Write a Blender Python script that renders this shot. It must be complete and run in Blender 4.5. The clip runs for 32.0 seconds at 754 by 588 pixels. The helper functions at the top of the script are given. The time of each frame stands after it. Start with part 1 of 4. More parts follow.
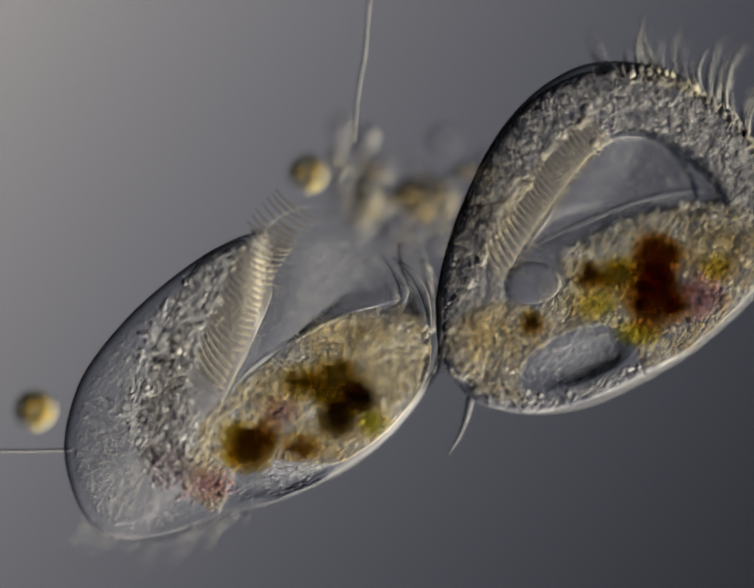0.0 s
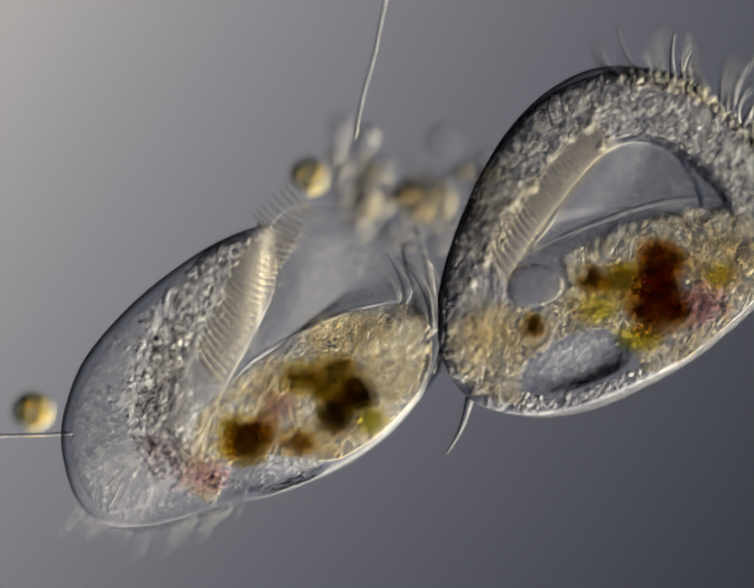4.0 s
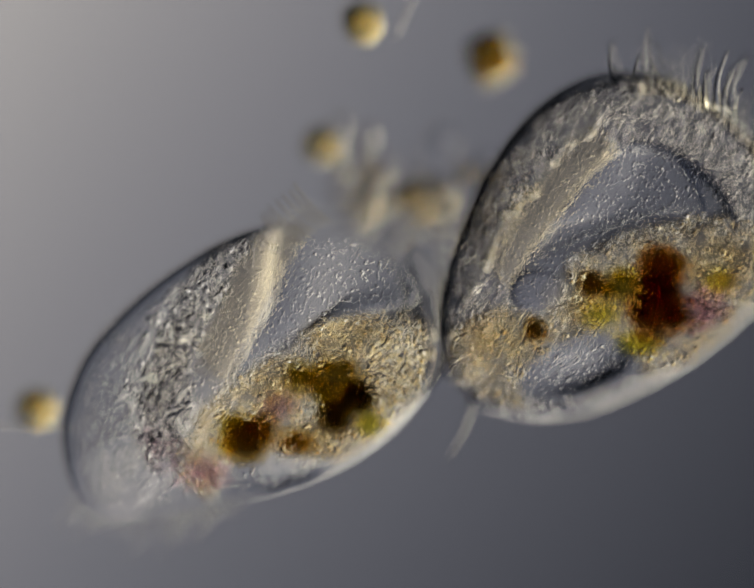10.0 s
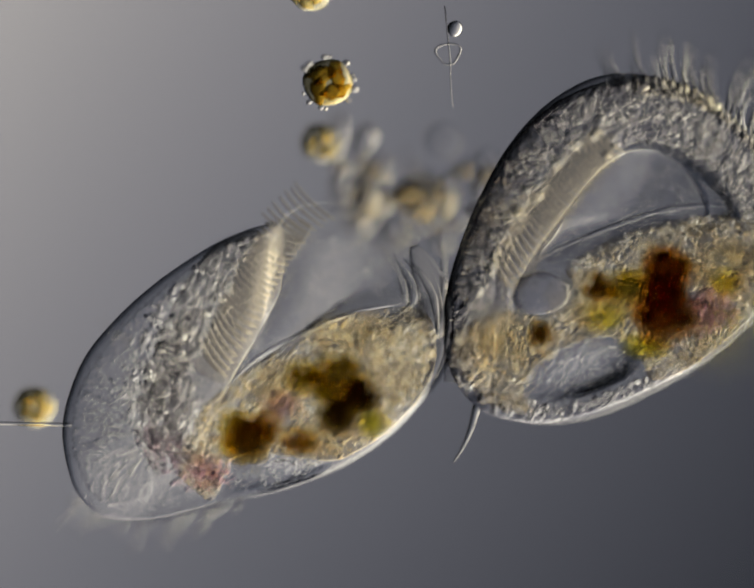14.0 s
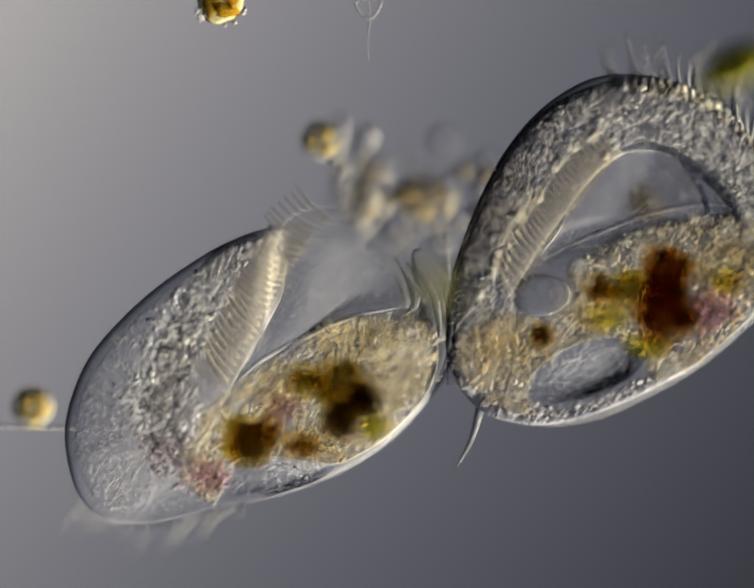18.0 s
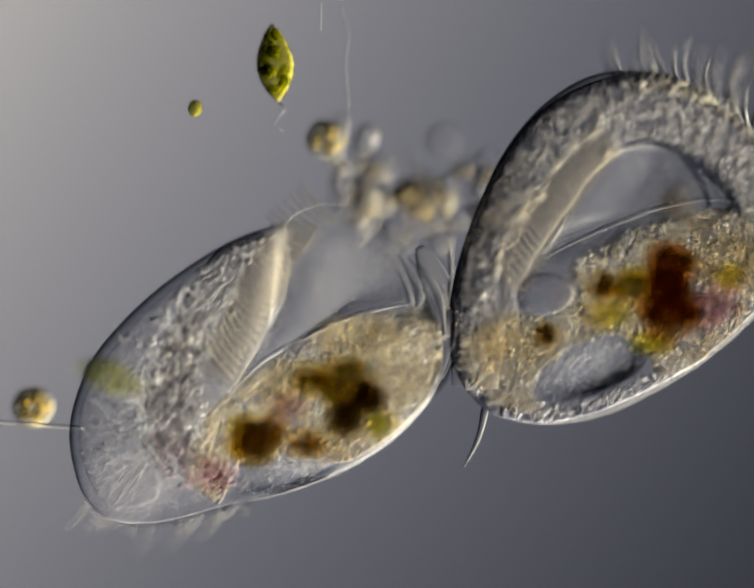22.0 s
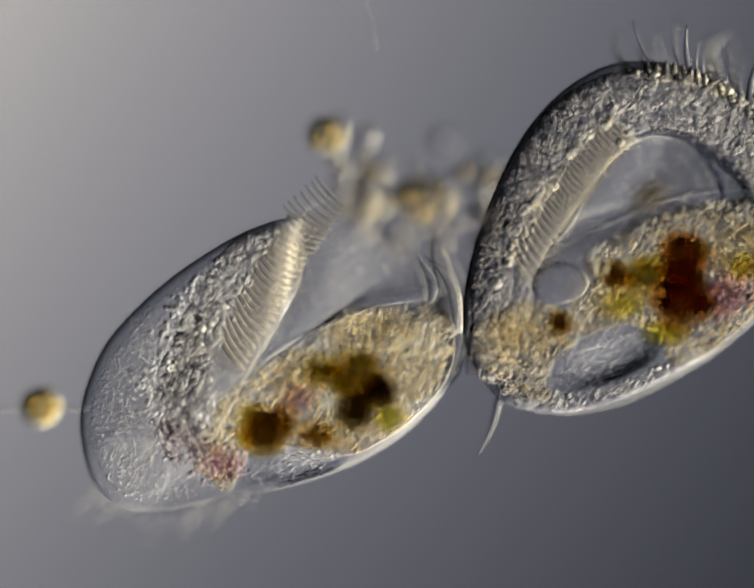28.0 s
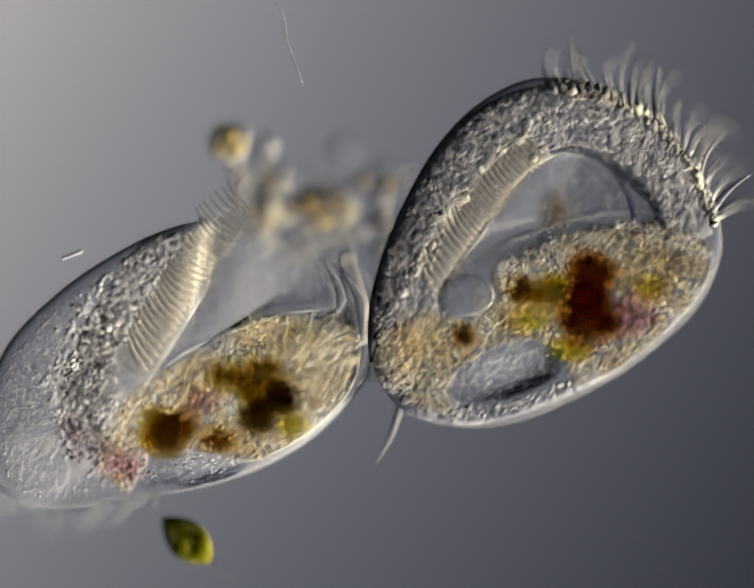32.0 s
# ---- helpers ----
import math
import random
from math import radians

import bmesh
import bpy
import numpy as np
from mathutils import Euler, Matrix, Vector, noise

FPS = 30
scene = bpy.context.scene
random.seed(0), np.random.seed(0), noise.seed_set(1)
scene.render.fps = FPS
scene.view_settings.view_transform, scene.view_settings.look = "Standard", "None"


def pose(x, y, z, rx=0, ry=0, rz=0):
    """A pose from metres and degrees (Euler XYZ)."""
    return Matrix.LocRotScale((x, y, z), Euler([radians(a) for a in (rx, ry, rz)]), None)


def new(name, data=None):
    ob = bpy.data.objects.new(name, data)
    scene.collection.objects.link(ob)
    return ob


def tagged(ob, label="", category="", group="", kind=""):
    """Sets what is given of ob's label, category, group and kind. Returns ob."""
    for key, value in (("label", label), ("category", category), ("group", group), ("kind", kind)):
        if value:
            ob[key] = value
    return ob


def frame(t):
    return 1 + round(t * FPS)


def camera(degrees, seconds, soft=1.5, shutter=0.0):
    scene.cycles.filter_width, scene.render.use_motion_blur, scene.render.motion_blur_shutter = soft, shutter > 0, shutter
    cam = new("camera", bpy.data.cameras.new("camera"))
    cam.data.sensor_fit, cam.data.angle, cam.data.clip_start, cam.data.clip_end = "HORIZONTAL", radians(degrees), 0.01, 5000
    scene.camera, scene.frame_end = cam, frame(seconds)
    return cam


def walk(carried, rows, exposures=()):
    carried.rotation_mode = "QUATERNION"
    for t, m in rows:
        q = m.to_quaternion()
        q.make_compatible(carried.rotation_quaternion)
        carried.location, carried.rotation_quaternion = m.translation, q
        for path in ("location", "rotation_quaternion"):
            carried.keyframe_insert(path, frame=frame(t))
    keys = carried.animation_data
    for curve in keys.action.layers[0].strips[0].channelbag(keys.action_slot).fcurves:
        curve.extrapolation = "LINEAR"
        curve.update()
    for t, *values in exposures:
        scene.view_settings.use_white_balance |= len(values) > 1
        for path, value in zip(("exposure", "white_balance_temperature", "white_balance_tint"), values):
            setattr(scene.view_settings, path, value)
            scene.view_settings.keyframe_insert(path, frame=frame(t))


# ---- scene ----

# One metre stands for 0.1 mm: a pond-water slide under a microscope, seen straight down.
FOCUS = 14.0
cam = camera(6.41, 32.0, soft=2.2, shutter=0.6)
cam.data.dof.use_dof, cam.data.dof.focus_distance, cam.data.dof.aperture_fstop = True, FOCUS, 0.074
# seconds, stage shift x and y in mm, height of the sharp plane
STAGE = [(0, 0, 0, .215), (3.5, 0, 0, .21), (5.5, 0, 0, .195), (6.05, 0, 0, .195), (6.3, 0, 0, .25), (7, 0, 0, .284),
         (10, 0, 0, .284), (11.5, 0, 0, .284), (12.2, 0, 0, .272), (12.6, 0, 0, .24), (13, 0, 0, .222), (14, 0, 0, .205), (15, 0, 0, .195),
         (16.5, 0, 0, .21), (19, 0, 0, .205), (20, 0, 0, .20), (21, 0, 0, .205), (21.3, 0, 0, .235), (21.6, 0, 0, .23),
         (22, 0, 0, .19), (23, 0, 0, .19), (23.5, 0, 0, .205), (24.5, 0, 0, .22), (25.5, 0, 0, .225), (27.5, 0, 0, .226),
         (28.2, 0, 0, .226), (28.5, 17, -3, .226), (28.8, 140, -11, .226), (29, 218, -15, .228), (29.5, 226, -15, .23), (30, 223, -20, .23), (31, 220, -20, .23), (32, 211, -18, .226)]
walk(cam, [(t, pose(x / 1000, -y / 1000, FOCUS + z)) for t, x, y, z in STAGE],
     exposures=[(0, -0.085), (0.5, 0.405), (1, 0.505), (2, 0.435), (3, 0.405), (6, 0.365), (7, 0.285), (9, 0.245), (10, 0.245), (13, 0.325), (14, 0.24), (16.5, 0.355), (17, 0.365), (20, 0.385), (25, 0.415), (30, 0.465), (31, 0.365), (32, 0.465)])

# ---- light: the lamp field under the stage, uneven across as the optics make it ----
world = bpy.data.worlds.new("world")
scene.world = world
# light passes many thin clear layers here
scene.cycles.max_bounces = scene.cycles.transmission_bounces = scene.cycles.transparent_max_bounces = 48
world.use_nodes = True
world.node_tree.nodes["Background"].inputs[0].default_value = (0.55, 0.58, 0.65, 1)
world.node_tree.nodes["Background"].inputs[1].default_value = 0.12


# ---- materials ----
def nodes_of(name):
    m = bpy.data.materials.new(name)
    m.use_nodes = True
    m.node_tree.nodes.clear()
    n = m.node_tree.nodes
    return m, n, m.node_tree.links, n.new("ShaderNodeOutputMaterial")


def field_material():
    m, n, l, out = nodes_of("lamp_field")
    tc = n.new("ShaderNodeTexCoord")
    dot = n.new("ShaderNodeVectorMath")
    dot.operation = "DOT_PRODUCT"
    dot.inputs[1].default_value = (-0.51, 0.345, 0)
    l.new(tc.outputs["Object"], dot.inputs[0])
    wave = n.new("ShaderNodeTexNoise")
    wave.inputs["Scale"].default_value = 0.5
    l.new(tc.outputs["Object"], wave.inputs["Vector"])
    add = n.new("ShaderNodeMath")
    add.operation = "MULTIPLY_ADD"
    add.inputs[1].default_value = 0.25
    l.new(wave.outputs["Fac"], add.inputs[0])
    l.new(dot.outputs["Value"], add.inputs[2])
    e = n.new("ShaderNodeMath")
    e.operation = "EXPONENT"
    size = n.new("ShaderNodeVectorMath")
    size.operation = "DOT_PRODUCT"
    l.new(tc.outputs["Object"], size.inputs[0])
    l.new(tc.outputs["Object"], size.inputs[1])
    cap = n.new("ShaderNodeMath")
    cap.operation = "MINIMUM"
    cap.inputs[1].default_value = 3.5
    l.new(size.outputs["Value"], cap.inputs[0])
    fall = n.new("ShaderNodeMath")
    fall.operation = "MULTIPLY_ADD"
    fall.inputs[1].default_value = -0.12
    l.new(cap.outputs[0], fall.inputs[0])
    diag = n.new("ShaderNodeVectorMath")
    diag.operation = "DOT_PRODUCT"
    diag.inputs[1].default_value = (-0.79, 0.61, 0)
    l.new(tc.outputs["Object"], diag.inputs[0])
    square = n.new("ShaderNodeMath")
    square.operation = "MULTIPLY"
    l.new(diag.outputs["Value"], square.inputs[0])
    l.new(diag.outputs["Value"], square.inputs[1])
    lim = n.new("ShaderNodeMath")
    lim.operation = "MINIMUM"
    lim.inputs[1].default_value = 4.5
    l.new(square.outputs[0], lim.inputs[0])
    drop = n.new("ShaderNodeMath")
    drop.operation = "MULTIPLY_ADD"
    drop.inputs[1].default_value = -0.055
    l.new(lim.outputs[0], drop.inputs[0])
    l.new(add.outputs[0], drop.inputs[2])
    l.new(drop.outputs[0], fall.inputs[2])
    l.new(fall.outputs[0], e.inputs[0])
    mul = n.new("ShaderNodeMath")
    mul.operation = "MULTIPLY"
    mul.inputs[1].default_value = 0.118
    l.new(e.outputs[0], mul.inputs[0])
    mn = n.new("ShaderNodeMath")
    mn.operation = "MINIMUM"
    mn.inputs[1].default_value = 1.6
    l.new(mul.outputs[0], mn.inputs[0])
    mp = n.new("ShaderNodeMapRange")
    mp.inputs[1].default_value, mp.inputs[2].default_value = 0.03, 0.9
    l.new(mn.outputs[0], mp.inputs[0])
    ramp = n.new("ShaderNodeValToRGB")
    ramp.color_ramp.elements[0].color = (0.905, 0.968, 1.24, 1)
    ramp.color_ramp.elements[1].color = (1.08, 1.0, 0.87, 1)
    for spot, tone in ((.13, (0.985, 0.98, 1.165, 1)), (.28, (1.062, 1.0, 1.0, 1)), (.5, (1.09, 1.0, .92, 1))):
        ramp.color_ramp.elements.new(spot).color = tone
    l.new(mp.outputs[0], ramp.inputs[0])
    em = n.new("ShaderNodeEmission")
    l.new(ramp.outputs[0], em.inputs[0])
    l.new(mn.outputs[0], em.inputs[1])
    l.new(em.outputs[0], out.inputs[0])
    return m


def clear(name, ior, colour=(1, 1, 1), bumps=(), stains=None):
    """Living, see-through matter that bends light: bumps are (scale, height, kind)."""
    m, n, l, out = nodes_of(name)
    ref = n.new("ShaderNodeBsdfRefraction")
    ref.inputs["Roughness"].default_value = 0
    ref.inputs["IOR"].default_value = ior
    ref.inputs["Color"].default_value = (*colour, 1)
    tc = n.new("ShaderNodeTexCoord")
    last = None
    for scale, height, kind in bumps:
        if kind == "cells":
            t = n.new("ShaderNodeTexVoronoi")
            t.inputs["Scale"].default_value = scale
            src = t.outputs["Distance"]
        else:
            t = n.new("ShaderNodeTexNoise")
            t.inputs["Scale"].default_value = scale
            t.inputs["Detail"].default_value = 3
            src = t.outputs["Fac"]
        l.new(tc.outputs["Object"], t.inputs["Vector"])
        b = n.new("ShaderNodeBump")
        b.inputs["Strength"].default_value = 1
        b.inputs["Distance"].default_value = height
        l.new(src, b.inputs["Height"])
        if last:
            l.new(last, b.inputs["Normal"])
        last = b.outputs["Normal"]
    if last:
        l.new(last, ref.inputs["Normal"])
    if stains:
        other, scale, lo, hi = stains
        t = n.new("ShaderNodeTexNoise")
        t.inputs["Scale"].default_value = scale
        t.inputs["Detail"].default_value = 4
        l.new(tc.outputs["Object"], t.inputs["Vector"])
        mp = n.new("ShaderNodeMapRange")
        mp.inputs[1].default_value, mp.inputs[2].default_value = lo, hi
        l.new(t.outputs["Fac"], mp.inputs[0])
        mix = n.new("ShaderNodeMix")
        mix.data_type = "RGBA"
        mix.inputs[6].default_value, mix.inputs[7].default_value = (*colour, 1), (*other, 1)
        l.new(mp.outputs[0], mix.inputs[0])
        l.new(mix.outputs[2], ref.inputs["Color"])
    l.new(ref.outputs[0], out.inputs[0])
    return m


def food(name, dense, thin):
    """Digesting food: pigment densest in the middle of its unit ball, ragged and clear at the rim."""
    m, n, l, out = nodes_of(name)
    ref = n.new("ShaderNodeBsdfTransparent")
    tc = n.new("ShaderNodeTexCoord")
    flat = n.new("ShaderNodeVectorMath")
    flat.operation = "MULTIPLY"
    flat.inputs[1].default_value = (1, 1, 0)
    l.new(tc.outputs["Object"], flat.inputs[0])
    far = n.new("ShaderNodeVectorMath")
    far.operation = "LENGTH"
    l.new(flat.outputs[0], far.inputs[0])
    info = n.new("ShaderNodeObjectInfo")
    shift = n.new("ShaderNodeVectorMath")
    shift.operation = "MULTIPLY_ADD"
    shift.inputs[1].default_value = (30, 17, 9)
    l.new(info.outputs["Random"], shift.inputs[0])
    l.new(tc.outputs["Object"], shift.inputs[2])
    t = n.new("ShaderNodeTexNoise")
    t.inputs["Scale"].default_value = 2.0
    t.inputs["Detail"].default_value = 6
    t.inputs["Roughness"].default_value = 0.62
    l.new(shift.outputs[0], t.inputs["Vector"])
    rag = n.new("ShaderNodeMath")
    rag.operation = "MULTIPLY_ADD"
    rag.inputs[1].default_value = 1.0
    l.new(t.outputs["Fac"], rag.inputs[0])
    l.new(far.outputs["Value"], rag.inputs[2])
    mp = n.new("ShaderNodeMapRange")
    mp.inputs[1].default_value, mp.inputs[2].default_value = 0.86, 1.42
    l.new(rag.outputs[0], mp.inputs[0])
    ramp = n.new("ShaderNodeValToRGB")
    ramp.color_ramp.elements[0].color = (*dense, 1)
    ramp.color_ramp.elements[1].color = (0.995, 0.99, 0.98, 1)
    ramp.color_ramp.elements.new(0.55).color = (*thin, 1)
    l.new(mp.outputs[0], ramp.inputs[0])
    l.new(ramp.outputs[0], ref.inputs["Color"])
    l.new(ref.outputs[0], out.inputs[0])
    return m


def glass_plate():
    m, n, l, out = nodes_of("slide_glass")
    t = n.new("ShaderNodeBsdfTransparent")
    t.inputs[0].default_value = (0.99, 0.995, 0.99, 1)
    g = n.new("ShaderNodeBsdfGlossy")
    g.inputs["Roughness"].default_value = 0.02
    mix = n.new("ShaderNodeMixShader")
    mix.inputs[0].default_value = 0.01
    l.new(t.outputs[0], mix.inputs[1])
    l.new(g.outputs[0], mix.inputs[2])
    l.new(mix.outputs[0], out.inputs[0])
    return m


FIELD, SLIDE = field_material(), glass_plate()
PELLICLE = clear("pellicle", 1.075, (0.99, 0.99, 0.985), ((90, .0010, "cells"), (30, .0005, "noise")))
CAVITY = clear("cavity_water", 0.945, (1, 1, 1), ((18, .0004, "noise"),))
HOOD_WATER = clear("hood_water", 0.955, (1, 1, 1), ((10, .0005, "noise"),))
VACUOLE = clear("clear_vacuole", 0.935, (0.985, 0.99, 1.0), ((75, .005, "cells"), (40, .004, "noise")))
CYTO = clear("cytoplasm", 1.06, (0.972, 0.952, 0.91), ((105, .007, "cells"), (60, .006, "cells")), ((0.87, 0.82, 0.72), 15, .46, .62))
COLLAR = clear("collar_cytoplasm", 1.085, (0.96, 0.955, 0.955), ((95, .010, "cells"), (50, .009, "cells")), ((0.80, 0.80, 0.83), 17, .47, .64))
BEAD = clear("granule", 1.18, (0.985, 0.985, 0.98))
COLLAR_BEAD = clear("collar_granule", 1.17, (0.94, 0.94, 0.942))
GREY_BEAD = clear("grey_collar_granule", 1.17, (0.90, 0.90, 0.91))
DUSKY_BEAD = clear("dusky_granule", 1.17, (0.74, 0.73, 0.75))
YELLOW = clear("yellow_granule", 1.13, (0.975, 0.945, 0.865))
VIOLET = clear("violet_granule", 1.10, (0.89, 0.84, 0.865))
CORTEX = clear("cortex_granule", 1.05, (0.99, 0.99, 0.99))
FRONT = clear("front_cytoplasm", 1.02, (0.985, 0.985, 0.985), ((150, .008, "cells"), (70, .009, "noise")))
FIBRE = clear("fibre", 1.09, (0.985, 0.985, 0.98))
LAMELLA = clear("membranelle", 1.085, (0.995, 0.975, 0.92))
LAMELLA_SOFT = clear("soft_membranelle", 1.075, (0.995, 0.975, 0.915))
RIDGE = clear("peristome_ridge", 1.008, (0.985, 0.968, 0.925), ((40, .001, "noise"),))
SWELL = clear("collar_swelling", 1.05, (0.995, 0.985, 0.96), ((35, .0012, "noise"),))
PALE_LIP = clear("pale_lip", 1.075, (0.998, 0.985, 0.955))
# dark tint is painted shade for the curl of the collar's lip
SHADED_LIP = clear("shaded_lip", 1.06, (0.70, 0.72, 0.77), ((60, .001, "noise"),))
ROUND_WATER = clear("round_vacuole", 1.055, (0.995, 0.992, 1.0))
DROP = clear("droplet", 1.095, (0.995, 0.995, 0.985))
TOOTH = clear("cirrus_base", 1.13, (0.995, 0.985, 0.95))
HOOD = clear("hood_membrane", 0.92, (0.998, 0.998, 0.99), ((9, .0006, "noise"),))
CILIUM = clear("cilium", 1.12, (0.99, 0.985, 0.96))
BROWN = food("brown_food", (0.44, 0.29, 0.08), (0.78, 0.65, 0.34))
DARK = food("dark_food", (0.20, 0.14, 0.05), (0.55, 0.45, 0.20))
RED = food("red_food", (0.56, 0.28, 0.085), (0.82, 0.60, 0.32))
DARK_OLIVE = food("dark_olive_food", (0.52, 0.42, 0.15), (0.80, 0.72, 0.42))
OLIVE = food("olive_food", (0.70, 0.60, 0.20), (0.87, 0.80, 0.48))
LIME = food("lime_food", (0.90, 0.85, 0.26), (0.95, 0.92, 0.62))
HAZE = food("food_haze", (0.98, 0.935, 0.80), (0.99, 0.965, 0.90))
PURPLE = food("purple_food", (0.80, 0.68, 0.74), (0.94, 0.87, 0.895))
LIME_SWIMMER = clear("lime_swimmer", 1.03, (0.996, 0.993, 0.74), ((40, .004, "noise"),))
GREEN = clear("green_alga", 1.12, (0.90, 0.88, 0.44), ((40, .006, "noise"),), ((0.66, 0.63, 0.18), 26, .45, .6))
CHLORO = clear("chloroplast", 1.05, (0.86, 0.86, 0.36), ((70, .004, "noise"),), ((0.60, 0.63, 0.15), 30, .45, .6))
AMBER = clear("amber_alga", 1.08, (0.985, 0.935, 0.74), ((45, .006, "noise"),), ((0.94, 0.84, 0.54), 24, .5, .62))
AMBER_DEEP = clear("amber_plastid", 1.05, (0.84, 0.72, 0.34), ((60, .006, "noise"),), ((0.70, 0.55, 0.18), 24, .45, .6))
AMBER_PALE = clear("pale_amber_alga", 1.055, (0.995, 0.975, 0.88), ((45, .006, "noise"),), ((0.97, 0.92, 0.72), 24, .5, .62))
CLEAR = clear("clear_jelly", 1.014, (0.995, 0.99, 0.98))
PALE = clear("pale_swimmer", 1.03, (0.985, 0.925, 0.81), ((40, .004, "noise"),))
ORANGE = clear("orange_debris", 1.05, (0.996, 0.945, 0.81), ((40, .004, "noise"),))
DEBRIS = clear("debris", 1.05, (0.997, 0.974, 0.915), ((40, .003, "noise"),), ((1, 0.996, 0.98), 12, .45, .6))


# ---- mesh builders ----
def mesh_of(name, verts, faces, smooth=True):
    me = bpy.data.meshes.new(name)
    me.from_pydata([tuple(v) for v in verts], [], [tuple(f) for f in faces])
    me.update()
    if smooth:
        me.polygons.foreach_set("use_smooth", [True] * len(me.polygons))
    return me


def part(name, me, material, parent, label="", kind="", at=None):
    ob = new(name, me)
    if not me.materials:
        me.materials.append(material)
    ob.parent = parent
    if at is not None:
        ob.matrix_basis = at
    return tagged(ob, label, "", "", kind)


def thing(name, label, category, group="", at=None):
    ob = new(name)
    ob.empty_display_size = 0.05
    if at is not None:
        ob.matrix_basis = at
    return tagged(ob, label, category, group)


def spline(points, count, closed=False):
    """Smooth curve through control points, evenly stepped in its parameter."""
    p = [np.array(q, float) for q in points]
    k = len(p)
    out = []
    spans = k if closed else k - 1
    for i in range(count):
        u = i * spans / (count if closed else count - 1)
        j = min(int(u), spans - 1)
        f = u - j
        if closed:
            a, b, c, d = p[(j - 1) % k], p[j % k], p[(j + 1) % k], p[(j + 2) % k]
        else:
            b, c = p[j], p[j + 1]
            a = p[j - 1] if j else 2 * b - c
            d = p[j + 2] if j + 2 < k else 2 * c - b
        out.append(0.5 * (2 * b + (c - a) * f + (2 * a - 5 * b + 4 * c - d) * f * f + (3 * b - a - 3 * c + d) * f ** 3))
    return np.array(out)


def pillow(outline, centre, z, up, down, power=2.3, rings=14, count=96, soft=None, dip=None):
    """A rounded body over a closed outline, up and down being its half heights; soft(angle) in 0..1 thins its edge out, dip(angle) lowers it."""
    o = spline(outline, count, True)
    c = np.array(centre, float)
    bend = power if callable(power) else lambda a: power
    verts, faces = [], []
    s_list = [math.sin(math.pi / 2 * (i + 1) / rings) for i in range(rings)]
    s_list[-1] = 1.0
    levels = [(s, up) for s in s_list] + [(s, -down) for s in reversed(s_list[:-1])]
    verts.append((*c, z + up))
    for s, h in levels:
        thin_edge = (1 - s * s) ** 2
        for q in o:
            a = math.degrees(math.atan2(q[1] - c[1], q[0] - c[0])) % 360
            p = bend(a)
            round_edge = max(0.0, 1 - s ** p) ** (1 / p)
            w = soft(a) if soft else 0
            verts.append((*(c + (q - c) * s), z + h * (round_edge * (1 - w) + thin_edge * w) - (dip(a) * s ** 4 if dip else 0)))
    verts.append((*c, z - down))
    last = len(verts) - 1
    for i in range(count):
        j = (i + 1) % count
        faces.append((0, 1 + i, 1 + j))
        faces.append((last, last - count + j, last - count + i))
    for r in range(len(levels) - 1):
        a, b = 1 + r * count, 1 + (r + 1) * count
        for i in range(count):
            j = (i + 1) % count
            faces.append((a + i, b + i, b + j, a + j))
    # make the outside face outwards whichever way the outline runs
    area = sum(o[i][0] * o[(i + 1) % count][1] - o[(i + 1) % count][0] * o[i][1] for i in range(count))
    if area < 0:
        faces = [tuple(reversed(f)) for f in faces]
    return verts, faces


def prism(outline, z, half, count=110):
    """A flat layer over any closed outline."""
    o = [tuple(q) for q in spline(outline, count, True)]
    if sum(o[i][0] * o[i - 1][1] - o[i - 1][0] * o[i][1] for i in range(count)) > 0:
        o.reverse()
    verts = [(x, y, z + half) for x, y in o] + [(x, y, z - half) for x, y in o]
    faces = [tuple(range(count)), tuple(reversed(range(count, 2 * count)))]
    faces += [(i, i + count, (i + 1) % count + count, (i + 1) % count) for i in range(count)]
    return verts, faces


def ball(seg=10, rings=6):
    verts, faces = [(0, 0, 1)], []
    for r in range(1, rings):
        a = math.pi * r / rings
        for i in range(seg):
            b = 2 * math.pi * i / seg
            verts.append((math.sin(a) * math.cos(b), math.sin(a) * math.sin(b), math.cos(a)))
    verts.append((0, 0, -1))
    last = len(verts) - 1
    for i in range(seg):
        j = (i + 1) % seg
        faces.append((0, 1 + i, 1 + j))
        faces.append((last, last - seg + j, last - seg + i))
        for r in range(rings - 2):
            a, b = 1 + r * seg, 1 + (r + 1) * seg
            faces.append((a + i, b + i, b + j, a + j))
    return np.array(verts), faces


def beads(spots, seg=8, rings=5):
    """Many small grains in one mesh: spots are (x, y, z, rx, ry, rz)."""
    bv, bf = ball(seg, rings)
    verts, faces = [], []
    for x, y, z, a, b, c in spots:
        k = len(verts)
        t = random.uniform(0, 6.3)
        co, si = math.cos(t), math.sin(t)
        for v in bv:
            vx, vy, vz = v[0] * a, v[1] * b, v[2] * c
            verts.append((x + vx * co - vy * si, y + vx * si + vy * co, z + vz))
        faces += [tuple(i + k for i in f) for f in bf]
    return verts, faces


def blob(rx, ry, rz, rough=0.12, scale=18, seed=0, seg=24, rings=14):
    bv, bf = ball(seg, rings)
    out = []
    for v in bv:
        d = 1 + rough * noise.noise(Vector((v[0] * 1.6 + seed, v[1] * 1.6, v[2] * 1.6 + seed * 2.3))) + rough * 0.5 * noise.noise(Vector((v[0] * 4 + seed, v[1] * 4, v[2] * 4)))
        out.append((v[0] * rx * d, v[1] * ry * d, v[2] * rz * d))
    return out, bf


